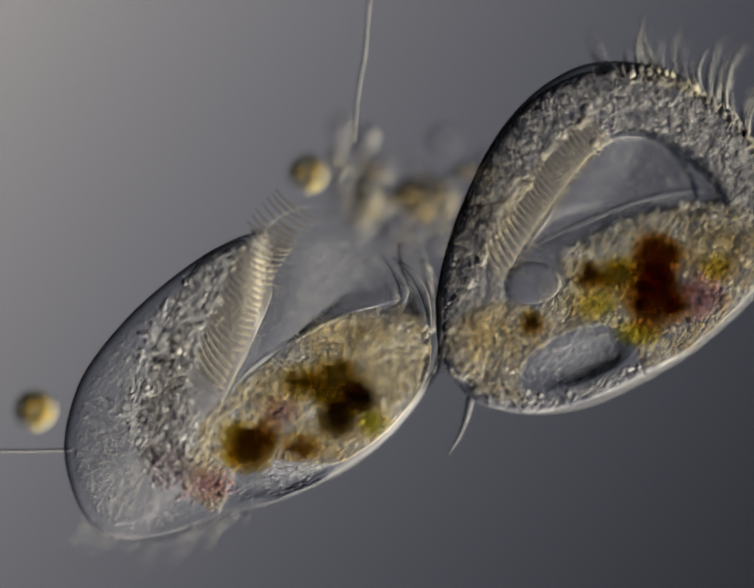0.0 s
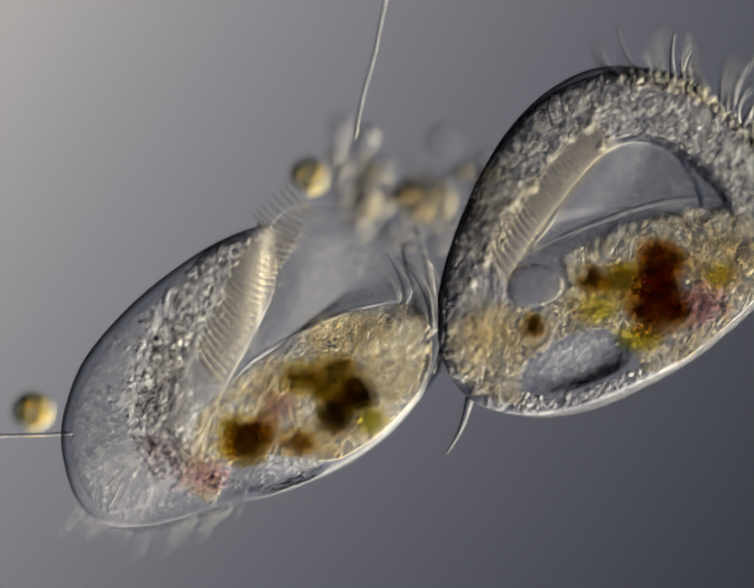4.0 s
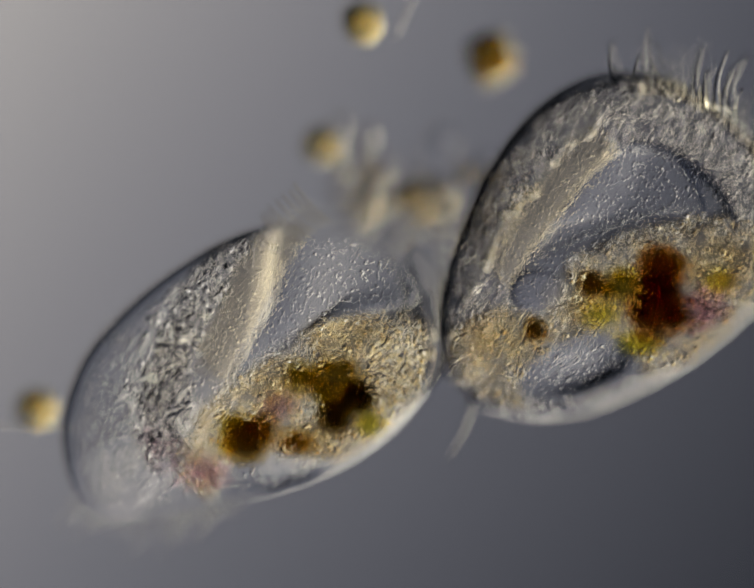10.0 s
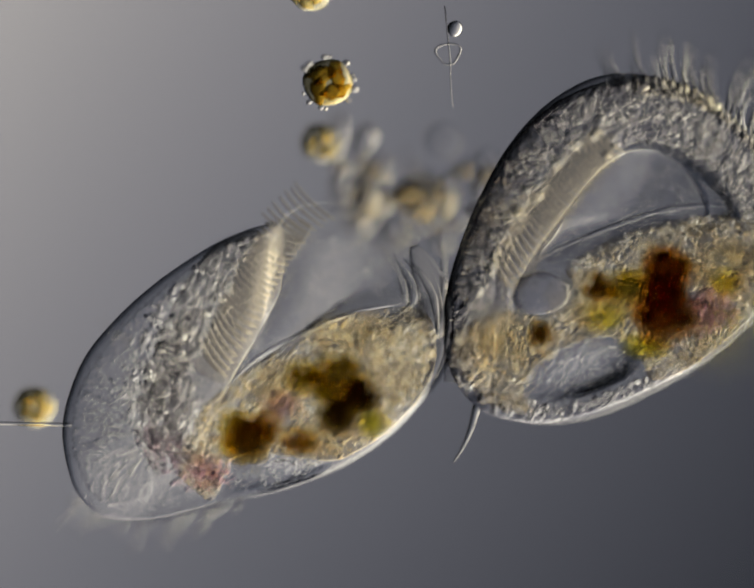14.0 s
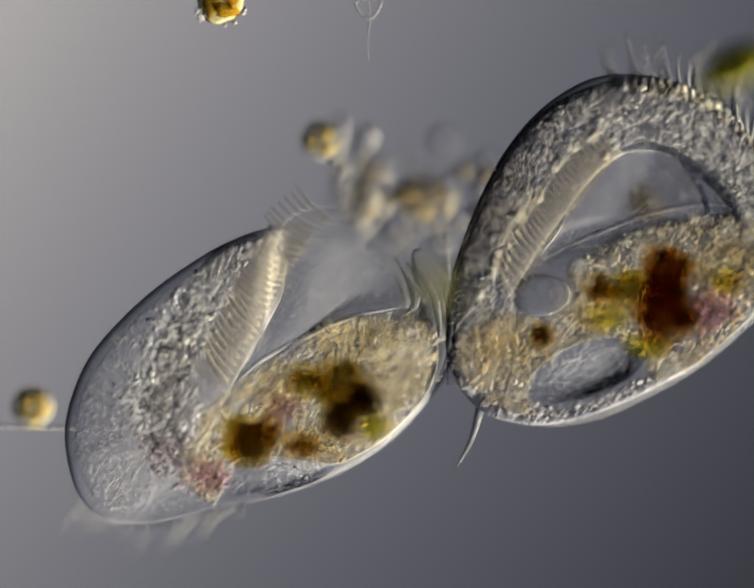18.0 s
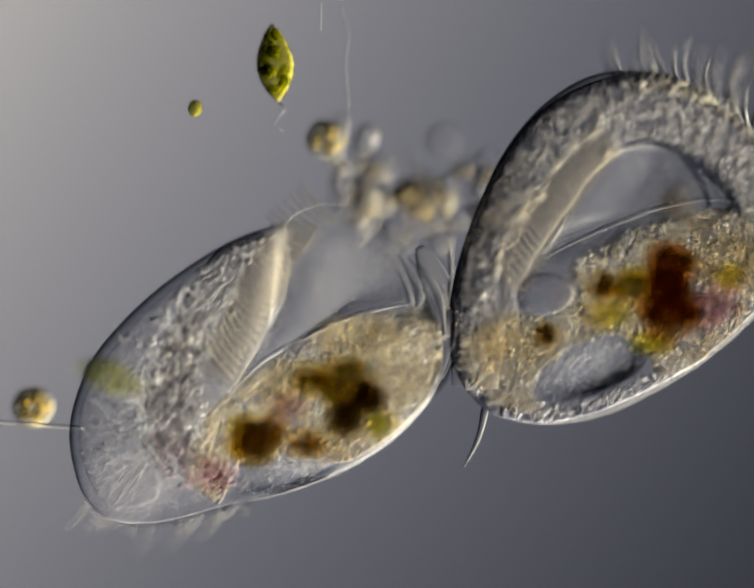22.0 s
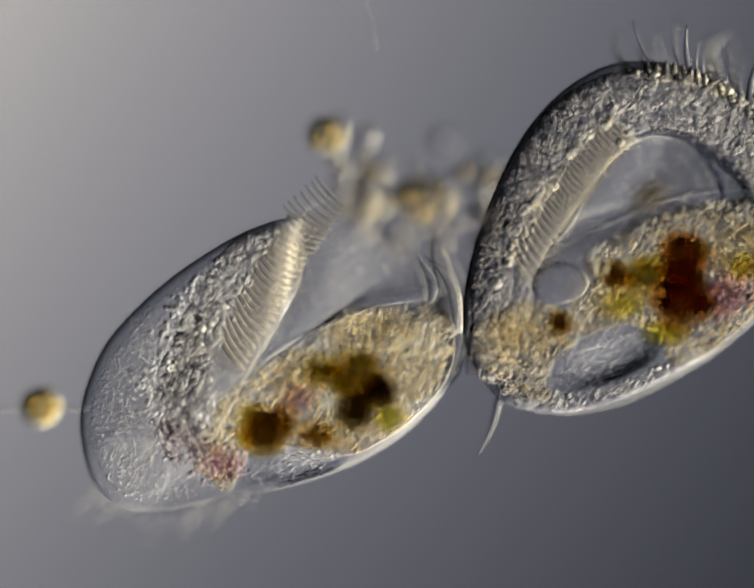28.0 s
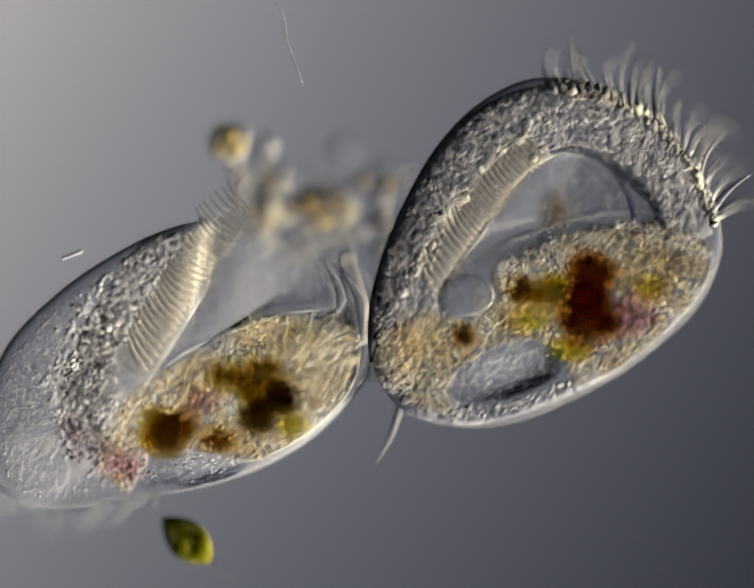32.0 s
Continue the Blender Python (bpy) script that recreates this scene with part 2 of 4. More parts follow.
def tube(points, radii, seg=8):
    p = [Vector(q) for q in points]
    verts, faces = [], []
    k = len(p)
    for i in range(k):
        d = (p[min(i + 1, k - 1)] - p[max(i - 1, 0)]).normalized()
        side = d.cross(Vector((0.05, 0.1, 1))).normalized()
        over = side.cross(d)
        for j in range(seg):
            a = 2 * math.pi * j / seg
            verts.append(p[i] + (side * math.cos(a) + over * math.sin(a)) * radii[i])
    for i in range(k - 1):
        for j in range(seg):
            jj = (j + 1) % seg
            faces.append((i * seg + j, (i + 1) * seg + j, (i + 1) * seg + jj, i * seg + jj))
    faces.append(tuple(range(seg)))
    faces.append(tuple(reversed(range((k - 1) * seg, k * seg))))
    return verts, faces


def inside(p, poly):
    x, y = p
    hit = False
    k = len(poly)
    for i in range(k):
        (x1, y1), (x2, y2) = poly[i], poly[(i + 1) % k]
        if (y1 > y) != (y2 > y) and x < (x2 - x1) * (y - y1) / (y2 - y1) + x1:
            hit = not hit
    return hit


def scatter(poly, count, low, high, size, avoid=(), flat=1.0, seed=1, stray=0):
    rng = random.Random(seed)
    xs, ys = [q[0] for q in poly], [q[1] for q in poly]
    out = []
    tries = 0
    while len(out) < count and tries < count * 60:
        tries += 1
        q = (rng.uniform(min(xs), max(xs)), rng.uniform(min(ys), max(ys)))
        if not inside(q, poly) or any(inside(q, a) for a in avoid):
            continue
        r = size * rng.uniform(0.6, 1.5)
        if stray:
            moved = (q[0] + rng.gauss(0, stray), q[1] + rng.gauss(0, stray))
            if inside(moved, poly) or rng.random() < .5 and inside((moved[0] * 1.06, moved[1] * 1.06), A_EDGE):
                q = moved
        out.append((q[0], q[1], rng.uniform(low, high), r, r * rng.uniform(0.7, 1), r * flat))
    return out


def at13(x, y):
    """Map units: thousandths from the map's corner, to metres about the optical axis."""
    return ((x - 784) / 1000, (611 - y) / 1000)


def local(points, origin):
    o = at13(*origin)
    return [(at13(x, y)[0] - o[0], at13(x, y)[1] - o[1]) for x, y in points]


MID = 0.2     # height of the cells' middle over the slide

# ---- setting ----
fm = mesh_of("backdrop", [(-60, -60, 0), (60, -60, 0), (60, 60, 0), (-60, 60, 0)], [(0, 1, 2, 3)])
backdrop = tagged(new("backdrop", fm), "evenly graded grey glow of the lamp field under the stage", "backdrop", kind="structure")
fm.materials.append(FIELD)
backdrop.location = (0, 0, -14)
sb = bmesh.new()
bmesh.ops.create_cube(sb, size=1, matrix=Matrix.Translation((0, 0, -0.5)) @ Matrix.Diagonal((6, 6, 1, 1)))
bmesh.ops.bevel(sb, geom=sb.edges[:], offset=0.03, segments=2, affect="EDGES")
sm = bpy.data.meshes.new("ground")
sb.to_mesh(sm)
sb.free()
sm.materials.append(SLIDE)
tagged(new("ground", sm), "clear glass microscope slide", "slide", kind="structure")

# ---- the two ciliates ----
A0, B0 = (530, 790), (1290, 560)
A_EDGE = local([(141, 891), (155, 818), (191, 736), (255, 659), (336, 586), (436, 518), (509, 482), (573, 464), (664, 463), (745, 468), (827, 495),
                (899, 545), (928, 609), (934, 712), (903, 800), (827, 891), (736, 955), (645, 995), (555, 1023), (464, 1043), (327, 1078), (225, 1073), (173, 1027), (150, 964)], A0)
B_EDGE = local([(915, 664), (939, 540), (993, 403), (1061, 286), (1149, 198), (1257, 149), (1384, 159), (1481, 208), (1560, 276), (1618, 364), (1648, 452), (1643, 530),
                (1599, 618), (1530, 687), (1442, 755), (1335, 814), (1227, 858), (1120, 873), (1012, 853), (954, 804), (924, 736)], B0)
A_CAVITY = local([(505, 785), (560, 700), (618, 592), (665, 505), (740, 480), (830, 510), (885, 570), (860, 620), (780, 640), (680, 670), (580, 730)], A0)
B_CAVITY = local([(1120, 530), (1150, 480), (1190, 420), (1248, 340), (1327, 304), (1405, 320), (1473, 365), (1520, 430), (1460, 480), (1360, 505), (1278, 520), (1200, 540)], B0)
A_BODY = local([(430, 850), (500, 790), (600, 720), (700, 660), (860, 635), (912, 680), (903, 790), (824, 885), (738, 940), (700, 951), (665, 948), (605, 940), (535, 936), (484, 958), (462, 1020), (440, 1036), (380, 970)], A0)
B_BODY = local([(935, 720), (965, 670), (1040, 642), (1110, 650), (1175, 636), (1200, 595), (1175, 545), (1300, 480), (1450, 445), (1540, 450), (1625, 500), (1590, 615), (1440, 748), (1350, 780), (1330, 740), (1305, 702), (1240, 690), (1165, 715), (1105, 755), (1080, 805), (1090, 845),
                (1020, 830), (968, 785)], B0)
B_LOWER = local([(925, 740), (955, 800), (1020, 840), (1110, 860), (1220, 845), (1335, 800), (1440, 748), (1420, 735), (1340, 775), (1290, 792), (1210, 824), (1130, 834), (1085, 815), (1050, 790), (1000, 770), (958, 715)], B0)
A_COLLAR = local([(330, 960), (292, 900), (272, 820), (285, 750), (325, 660), (395, 575), (475, 516), (550, 478), (560, 492), (490, 588), (438, 695), (408, 775), (425, 830), (420, 880), (430, 940)], A0)
A_FRONT = local([(170, 960), (165, 840), (230, 720), (350, 600), (500, 500), (420, 650), (330, 780), (300, 900), (320, 1020), (220, 1040)], A0)
B_COLLAR = local([(945, 740), (938, 640), (960, 515), (1032, 360), (1128, 230), (1255, 172), (1390, 178), (1498, 240), (1582, 322), (1622, 430), (1570, 500), (1535, 445), (1475, 360), (1395, 308), (1320, 292), (1275, 300),
                  (1245, 270), (1190, 310), (1130, 385), (1075, 478), (1045, 560), (1052, 600), (1062, 645), (1000, 695)], B0)

cell_a = thing("ciliate", "grey translucent slipper-shaped ciliate with a wide mouth and brown food vacuoles", "ciliate", "joined ciliates", pose(*at13(*A0), 0))
cell_b = thing("ciliate", "grey translucent ciliate with an arched ciliated collar and red-brown food vacuoles", "ciliate", "joined ciliates", pose(*at13(*B0), 0))


def mouth_sector(a):
    """Where the mouth opens the skin thins out."""
    return max(0.0, min(1.0, (min(a - 22, 82 - a)) / 9 + .5), min(.9, min(a - 205, 285 - a) / 30))


def skin_bend(strong):
    """The skin turns down sharply on the back, gently on the belly."""
    return lambda a: 3.7 + strong * max(0.0, min(1.0, (a - 70) / 30, (250 - a) / 30))


def belly(first, last, deep):
    """How far the widest line of the skin sinks between two headings."""
    return lambda a: deep * max(0.0, min(1.0, ((a - first) % 360) / 30, ((last - a) % 360) / 30)) if (a - first) % 360 < (last - first) % 360 else 0.0


v, f = pillow(A_EDGE, (0, 0), MID, .09, .075, skin_bend(.2), 26, 140, mouth_sector, belly(240, 30, .05))
part("pellicle", mesh_of("pellicle", v, f), PELLICLE, cell_a, "clear grey pellicle with a dark rim")
v, f = pillow(B_EDGE, (0, 0), MID, .09, .095, lambda a: 3.7 - .6 * max(0.0, min(1.0, (a - 85) / 20, (205 - a) / 20)), 26, 140, None, belly(230, 20, .05))
part("pellicle", mesh_of("pellicle", v, f), PELLICLE, cell_b, "clear grey pellicle with a bright rim")


def middle(poly):
    return tuple(np.mean(np.array(poly), axis=0))


v, f = pillow(A_CAVITY, local([(770, 588)], A0)[0], MID, .05, .05, 1.5, 14, 90, lambda a: .95)
part("buccal_cavity", mesh_of("buccal_cavity", v, f), HOOD_WATER, cell_a, "clear water-filled mouth cavity")
v, f = pillow(B_CAVITY, middle(B_CAVITY), MID, .05, .05, 3.6, 16, 90, lambda a: .95 * max(0.0, min(1.0, (a - 185) / 25, (352 - a) / 12)) + .97 * max(0.0, min(1.0, (a - 70) / 40, (195 - a) / 10)))
part("buccal_cavity", mesh_of("buccal_cavity", v, f), CAVITY, cell_b, "clear water-filled mouth cavity under the collar")


A_HOOD = local([(585, 462), (660, 418), (760, 428), (860, 465), (945, 530), (958, 620), (945, 710), (925, 790), (850, 840), (720, 800), (640, 680), (600, 560)], A0)
v, f = pillow(A_HOOD, local([(890, 735)], A0)[0], MID - .03, .052, .052, 1.7, 14, 80, lambda a: 1.0)
part("hood", mesh_of("hood", v, f), HOOD, cell_a, "pale veil-like hood over the mouth")


for cell, origin, line in ((cell_a, A0, [(470, 815), (540, 745), (640, 690), (750, 645), (862, 622)]), (cell_b, B0, [(1110, 535), (1180, 500), (1278, 462), (1370, 432), (1460, 420), (1530, 425)])):
    q = spline(local(line, origin), 24)
    v, f = tube([(x, y, MID - .015) for x, y in q], [.0015 + .004 * math.sin(math.pi * k / 23) for k in range(24)], 8)
    part("membrane", mesh_of("membrane", v, f), FIBRE, cell, "thin clear membrane along the mouth floor")
for cell, origin, line, thick, z in ((cell_b, B0, [(1150, 570), (1170, 586), (1176, 608), (1164, 632)], .0045, .02),
                                     (cell_a, A0, [(835, 650), (864, 630), (870, 600), (855, 565), (828, 525)], .009, -.01), (cell_a, A0, [(920, 700), (916, 640), (908, 605), (885, 565), (850, 535)], .008, -.01)):
    q = spline(local(line, origin), 20)
    v, f = tube([(x, y, MID + z) for x, y in q], [.001 + thick * math.sin(math.pi * k / 19) for k in range(20)], 8)
    part("lip", mesh_of("lip", v, f), FIBRE, cell, "fine raised lip of the mouth")
# tubes darkened by colour to draw the shade along the cavity's upper edge
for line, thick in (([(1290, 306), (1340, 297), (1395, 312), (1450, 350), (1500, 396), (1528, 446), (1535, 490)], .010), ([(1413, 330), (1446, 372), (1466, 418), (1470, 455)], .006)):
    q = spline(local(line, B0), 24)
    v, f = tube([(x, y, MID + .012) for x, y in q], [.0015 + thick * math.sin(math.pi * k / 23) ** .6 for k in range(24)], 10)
    part("lip", mesh_of("lip", v, f), SHADED_LIP, cell_b, "rolled lip of the collar, its shade put into the colour")
for cell, layers in ((cell_a, ((A_BODY, CYTO, -.012), (A_FRONT, FRONT, -.02))), (cell_b, ((B_BODY, CYTO, -.012), (B_COLLAR, COLLAR, .014), (B_LOWER, COLLAR, -.03)))):
    for outline, mt, z in layers:
        v, f = prism(outline, MID + z, .01)
        part("cytoplasm", mesh_of("cytoplasm", v, f, False), mt, cell, "finely grained cytoplasm")


def ridge(cell, origin, path, half, high, z, label):
    """A long low swelling, steep on its outer side and sloping gently towards the mouth."""
    p = spline(local(path, origin), 26)
    across = [(-1, 0), (-.94, .5), (-.82, .9), (-.65, 1), (-.3, .82), (.1, .56), (.5, .28), (.8, .09), (1, 0)]
    loop = [(a, b) for a, b in across] + [(a, -b) for a, b in reversed(across[1:-1])]
    verts, faces = [], []
    k = len(loop)
    for i in range(26):
        d = p[min(i + 1, 25)] - p[max(i - 1, 0)]
        d = d / np.hypot(*d)
        e = math.sin(math.pi * (i + .4) / 25.8) ** .7
        for a, b in loop:
            verts.append((p[i][0] + d[1] * a * half * (.12 + .88 * e) / 1000, p[i][1] - d[0] * a * half * (.12 + .88 * e) / 1000, z + b * high * e))
    for i in range(25):
        for j in range(k):
            jj = (j + 1) % k
            faces.append((i * k + j, i * k + jj, (i + 1) * k + jj, (i + 1) * k + j))
    faces += [tuple(reversed(range(k))), tuple(range(25 * k, 26 * k))]
    return part("peristome_ridge", mesh_of("peristome_ridge", verts, faces), PALE_LIP, cell, label)


ridge(cell_a, A0, [(910, 780), (920, 690), (912, 620), (892, 560), (866, 505)], 36, .03, MID - .04, "thick pale lip behind the mouth")


def swelling(cell, origin, path, widths, high, z, label):
    """A long rounded swelling of the body, tapering at both ends."""
    k = 40
    p = spline(local(path, origin), k)
    w = spline([(x, 0) for x in widths], k)[:, 0] / 1000
    verts, faces = [], []
    for i in range(k):
        d = p[min(i + 1, k - 1)] - p[max(i - 1, 0)]
        d = d / np.hypot(*d)
        e = math.sin(math.pi * (i + .5) / k) ** .35
        for j in range(20):
            a = math.tau * j / 20
            verts.append((p[i][0] - d[1] * w[i] * math.cos(a), p[i][1] + d[0] * w[i] * math.cos(a), z + high * e * math.copysign(abs(math.sin(a)) ** 1.7, math.sin(a))))
    for i in range(k - 1):
        for j in range(20):
            faces.append((i * 20 + j, i * 20 + (j + 1) % 20, (i + 1) * 20 + (j + 1) % 20, (i + 1) * 20 + j))
    faces += [tuple(reversed(range(20))), tuple(range((k - 1) * 20, k * 20))]
    return part("collar", mesh_of("collar", verts, faces), SWELL, cell, label)


swelling(cell_b, B0, [(965, 790), (985, 640), (1035, 500), (1105, 385), (1190, 285), (1300, 232), (1400, 243), (1490, 303), (1552, 385), (1590, 480)], (48, 60, 74, 84, 84, 74, 66, 62, 55, 42), .046, MID - .01, "thick arched collar round the mouth")
swelling(cell_a, A0, [(375, 940), (385, 840), (425, 730), (478, 630), (530, 555), (572, 508)], (55, 75, 88, 92, 80, 40), .038, MID - .01, "thick collar beside the mouth")


def vacuole(parent, origin, spot, rx, ry, material, label, z=MID, seed=0):
    """A soft lump of food, a unit ball stretched to its size."""
    x, y = local([spot], origin)[0]
    v, f = blob(1, 1, 1, .10, seed=seed * 1.7, seg=28, rings=16)
    ob = part("food_vacuole", mesh_of("food_vacuole", v, f), material, parent, label, at=pose(x, y, z))
    ob.scale = (rx * 1.28 / 1000, ry * 1.28 / 1000, min(rx, ry) * .9 / 1000)
    rng = random.Random(seed)
    for k in range(4 if rx > 30 and material in (BROWN, DARK, RED, OLIVE, DARK_OLIVE) else 0):
        a, far = k * 1.05 + rng.uniform(-.3, .3), rng.uniform(.25, .7)
        v, f = blob(1, 1, 1, .3, seed=seed + k, seg=12, rings=8)
        bit = part("fragment", mesh_of("fragment", v, f), rng.choice((LIME, OLIVE, LIME) if material is not RED else (OLIVE, LIME, BROWN)), ob, at=pose(far * math.cos(a), far * math.sin(a), rng.uniform(-.3, .5)))
        bit.scale = (rng.uniform(.25, .5), rng.uniform(.2, .4), .3)
    return ob


def water_vacuole(parent, origin, outline, peak, name, label, z, high, material=None, power=2.0, thin=.85):
    """A clear watery vacuole, tallest at its peak."""
    v, f = pillow(local(outline, origin), local([peak], origin)[0], z, high, high, power, 12, 64, lambda a: thin)
    return part(name, mesh_of(name, v, f), material or VACUOLE, parent, label)


for i, (spot, rx, ry, mt, label) in enumerate([((527, 912), 50, 48, BROWN, "brown"), ((503, 880), 34, 30, OLIVE, "olive"), ((712, 858), 38, 38, DARK, "almost black"),
                                               ((714, 790), 58, 50, DARK_OLIVE, "soft olive-brown"), ((762, 818), 36, 34, DARK, "dark brown"), ((638, 778), 36, 34, OLIVE, "olive"),
                                               ((783, 872), 30, 32, LIME, "yellow-green"), ((632, 912), 36, 26, BROWN, "ochre"), ((690, 812), 22, 22, LIME, "olive-green"),
                                               ((437, 975), 42, 34, PURPLE, "pinkish violet"), ((590, 835), 40, 30, PURPLE, "pale violet"), ((735, 692), 95, 42, HAZE, "pale yellowish"), ((590, 800), 70, 50, HAZE, "pale yellowish"), ((660, 905), 75, 40, HAZE, "pale yellowish"), ((560, 880), 30, 30, BROWN, "rusty brown")]):
    vacuole(cell_a, A0, spot, rx, ry, mt, label + " food vacuole", z=MID + (.0 if mt is DARK else random.uniform(-.02, .03)), seed=i)
for i, (spot, rx, ry, mt, label) in enumerate([((1378, 556), 50, 52, RED, "dark brown"), ((1368, 646), 64, 58, RED, "red-brown"), ((1376, 604), 46, 42, RED, "rusty brown"), ((1233, 588), 28, 28, BROWN, "small brown"),
                                               ((1300, 592), 50, 36, OLIVE, "olive"), ((1335, 712), 50, 26, LIME, "yellow-green"), ((1460, 640), 52, 44, PURPLE, "purple"),
                                               ((1116, 685), 24, 26, BROWN, "small rusty"), ((1500, 580), 34, 26, LIME, "yellow-green"),
                                               ((1250, 650), 44, 30, LIME, "pale olive"), ((1225, 615), 82, 55, HAZE, "pale yellowish"), ((1040, 700), 75, 65, HAZE, "pale yellowish"), ((1500, 545), 80, 60, HAZE, "pale yellowish")]):
    vacuole(cell_b, B0, spot, rx, ry, mt, label + " food vacuole", z=MID + (.03 if rx < 30 else random.uniform(-.02, .03)), seed=i + 20)
water_vacuole(cell_b, B0, [(1062, 606), (1075, 572), (1116, 558), (1158, 570), (1176, 602), (1160, 634), (1118, 647), (1078, 638)], (1088, 580), "contractile_vacuole", "round clear vacuole", MID, .032, ROUND_WATER, 2.0, .1)
water_vacuole(cell_b, B0, [(1085, 800), (1110, 752), (1170, 715), (1250, 690), (1310, 705), (1325, 742), (1290, 780), (1210, 815), (1130, 826)], (1245, 772), "clear_vacuole", "clear bluish vacuole", MID - .01, .055, thin=.95)
water_vacuole(cell_a, A0, [(472, 1008), (484, 958), (535, 938), (605, 942), (665, 950), (700, 955), (680, 982), (620, 1006), (540, 1026)], (620, 980), "clear_vacuole", "clear bluish vacuole", MID - .01, .04, thin=.95)

A_CLEAR = local([(500, 1000), (560, 955), (680, 935), (690, 955), (600, 1010), (520, 1020)], A0)
B_CLEAR = local([(1100, 790), (1140, 740), (1230, 700), (1310, 720), (1290, 770), (1180, 810)], B0)
B_VAC = local([(1045, 600), (1070, 560), (1130, 550), (1180, 575), (1185, 610), (1130, 635), (1075, 635)], B0)
A_DENSE = local([(335, 985), (295, 900), (305, 800), (350, 700), (420, 640), (415, 720), (385, 800), (392, 900), (415, 960)], A0)
A_VIOLET = local([(290, 930), (310, 880), (370, 900), (400, 930), (490, 950), (500, 1010), (400, 1020), (330, 960)], A0)
B_VIOLET = local([(1430, 600), (1530, 560), (1520, 660), (1440, 700)], B0)
A_RIGHT = local([(780, 700), (890, 650), (915, 720), (880, 810), (810, 860), (790, 800)], A0)
A_BAND = local([(412, 762), (440, 690), (490, 585), (555, 465), (650, 460), (620, 520), (570, 620), (515, 720), (480, 790)], A0)
B_BAND = local([(1025, 560), (1080, 460), (1150, 350), (1215, 285), (1275, 300), (1210, 400), (1140, 500), (1080, 590)], B0)
for cell, outline in ((cell_a, A_BAND), (cell_b, B_BAND)):
    v, f = prism(outline, MID - .035, .01)
    part("peristome_ridge", mesh_of("peristome_ridge", v, f, False), RIDGE, cell, "cream ridge that carries the membranelles")
A_LUMPS = local([(290, 850), (305, 780), (345, 690), (400, 630), (402, 690), (372, 790), (345, 855)], A0)


def disc(spot, origin, r):
    x, y = local([spot], origin)[0]
    return [(x + r / 1000 * math.cos(a), y + r / 1000 * math.sin(a)) for a in np.linspace(0, 6.283, 13)[:-1]]


def single_grains(cell, spots, material):
    """Grains large enough to be told apart, each one a part on a shared ball."""
    bv, bf = ball(10, 8)
    me = mesh_of("granule", bv, bf)
    for x, y, z, a, b, c in spots:
        ob = part("granule", me, material, cell, at=pose(x, y, z, 0, 0, random.uniform(0, 180)))
        ob.scale = (a, b, c)


A_FOOD = [disc(p, A0, r) for p, r in (((527, 912), 36), ((503, 880), 22), ((712, 858), 36), ((762, 818), 33), ((722, 768), 30), ((638, 778), 24), ((783, 872), 22), ((690, 810), 20))]
B_FOOD = [disc(p, B0, r) for p, r in (((1378, 556), 38), ((1366, 652), 44), ((1233, 588), 20), ((1300, 592), 26), ((1412, 610), 26), ((1116, 685), 19))]
for cell, areas in ((cell_a, ((A_COLLAR, 900, .0050, GREY_BEAD, "collar_grain", -.03, .08), (A_LUMPS, 34, .0085, DROP, "refractile_granules", 0, .05), (A_BODY, 1250, .0038, YELLOW, "yellow_grain", -.05, .078),
                              (A_BODY, 850, .0040, BEAD, "grey_grain", -.05, .078), (A_FRONT, 360, .0030, CORTEX, "front_grain", -.04, .06), (A_DENSE, 330, .0052, DUSKY_BEAD, "dusky_grain", -.03, .06), (A_VIOLET, 150, .0055, VIOLET, "violet_grain", -.02, .05),
                              (A_RIGHT, 380, .0048, BEAD, "rear_grain", -.04, .075), (A_CLEAR, 50, .0034, FIBRE, "vacuole_grain", -.02, .045))),
                    (cell_b, ((B_COLLAR, 1650, .0035, COLLAR_BEAD, "collar_grain", -.03, .08), (B_BODY, 1350, .0038, YELLOW, "yellow_grain", -.05, .078), (B_BODY, 1100, .0040, BEAD, "grey_grain", -.05, .078),
                              (B_LOWER, 260, .0046, COLLAR_BEAD, "belly_grain", -.04, .04), (B_VIOLET, 90, .0065, VIOLET, "violet_grain", -.02, .05), (B_CLEAR, 60, .0030, FIBRE, "vacuole_grain", -.02, .045)))):
    for poly, count, size, mt, name, low, high in areas:
        if name == "refractile_granules":
            single_grains(cell, scatter(poly, count, MID + low, MID + high, size, A_FOOD, seed=count), mt)
            continue
        if name == "collar_grain":
            single_grains(cell, scatter(poly, 220, MID - .01, MID + high, size * 1.25, (A_BAND, B_BAND), seed=count + 1, stray=.012 if cell is cell_a else 0), mt)
            count -= 220
        v, f = beads(scatter(poly, count, MID + low, MID + high, size, () if poly in (A_BAND, B_BAND, A_CLEAR, B_CLEAR) else (A_CLEAR, A_BAND, *A_FOOD) if cell is cell_a else (B_CLEAR, B_VAC, B_BAND, *B_FOOD), seed=count, stray=.014 if poly is A_COLLAR else .004), 12, 8)
        part(name, mesh_of(name, v, f), mt, cell, kind="stuff")


# bright refractile droplets in a row along the second cell's collar
drops = []
rng = random.Random(4)
for spot in ((1180, 290), (1235, 262), (1095, 410), (1030, 480), (955, 690), (1270, 300), (1144, 329), (1112, 369), (1070, 428), (1050, 458), (1020, 513), (1000, 560), (965, 640), (985, 600)):
    for k in range(3):
        x, y = local([(spot[0] + rng.gauss(0, 12), spot[1] + rng.gauss(0, 12))], B0)[0]
        r = rng.uniform(.008, .0135)
        drops.append((x, y, MID + rng.uniform(.02, .04), r, r, r))
single_grains(cell_b, drops, DROP)

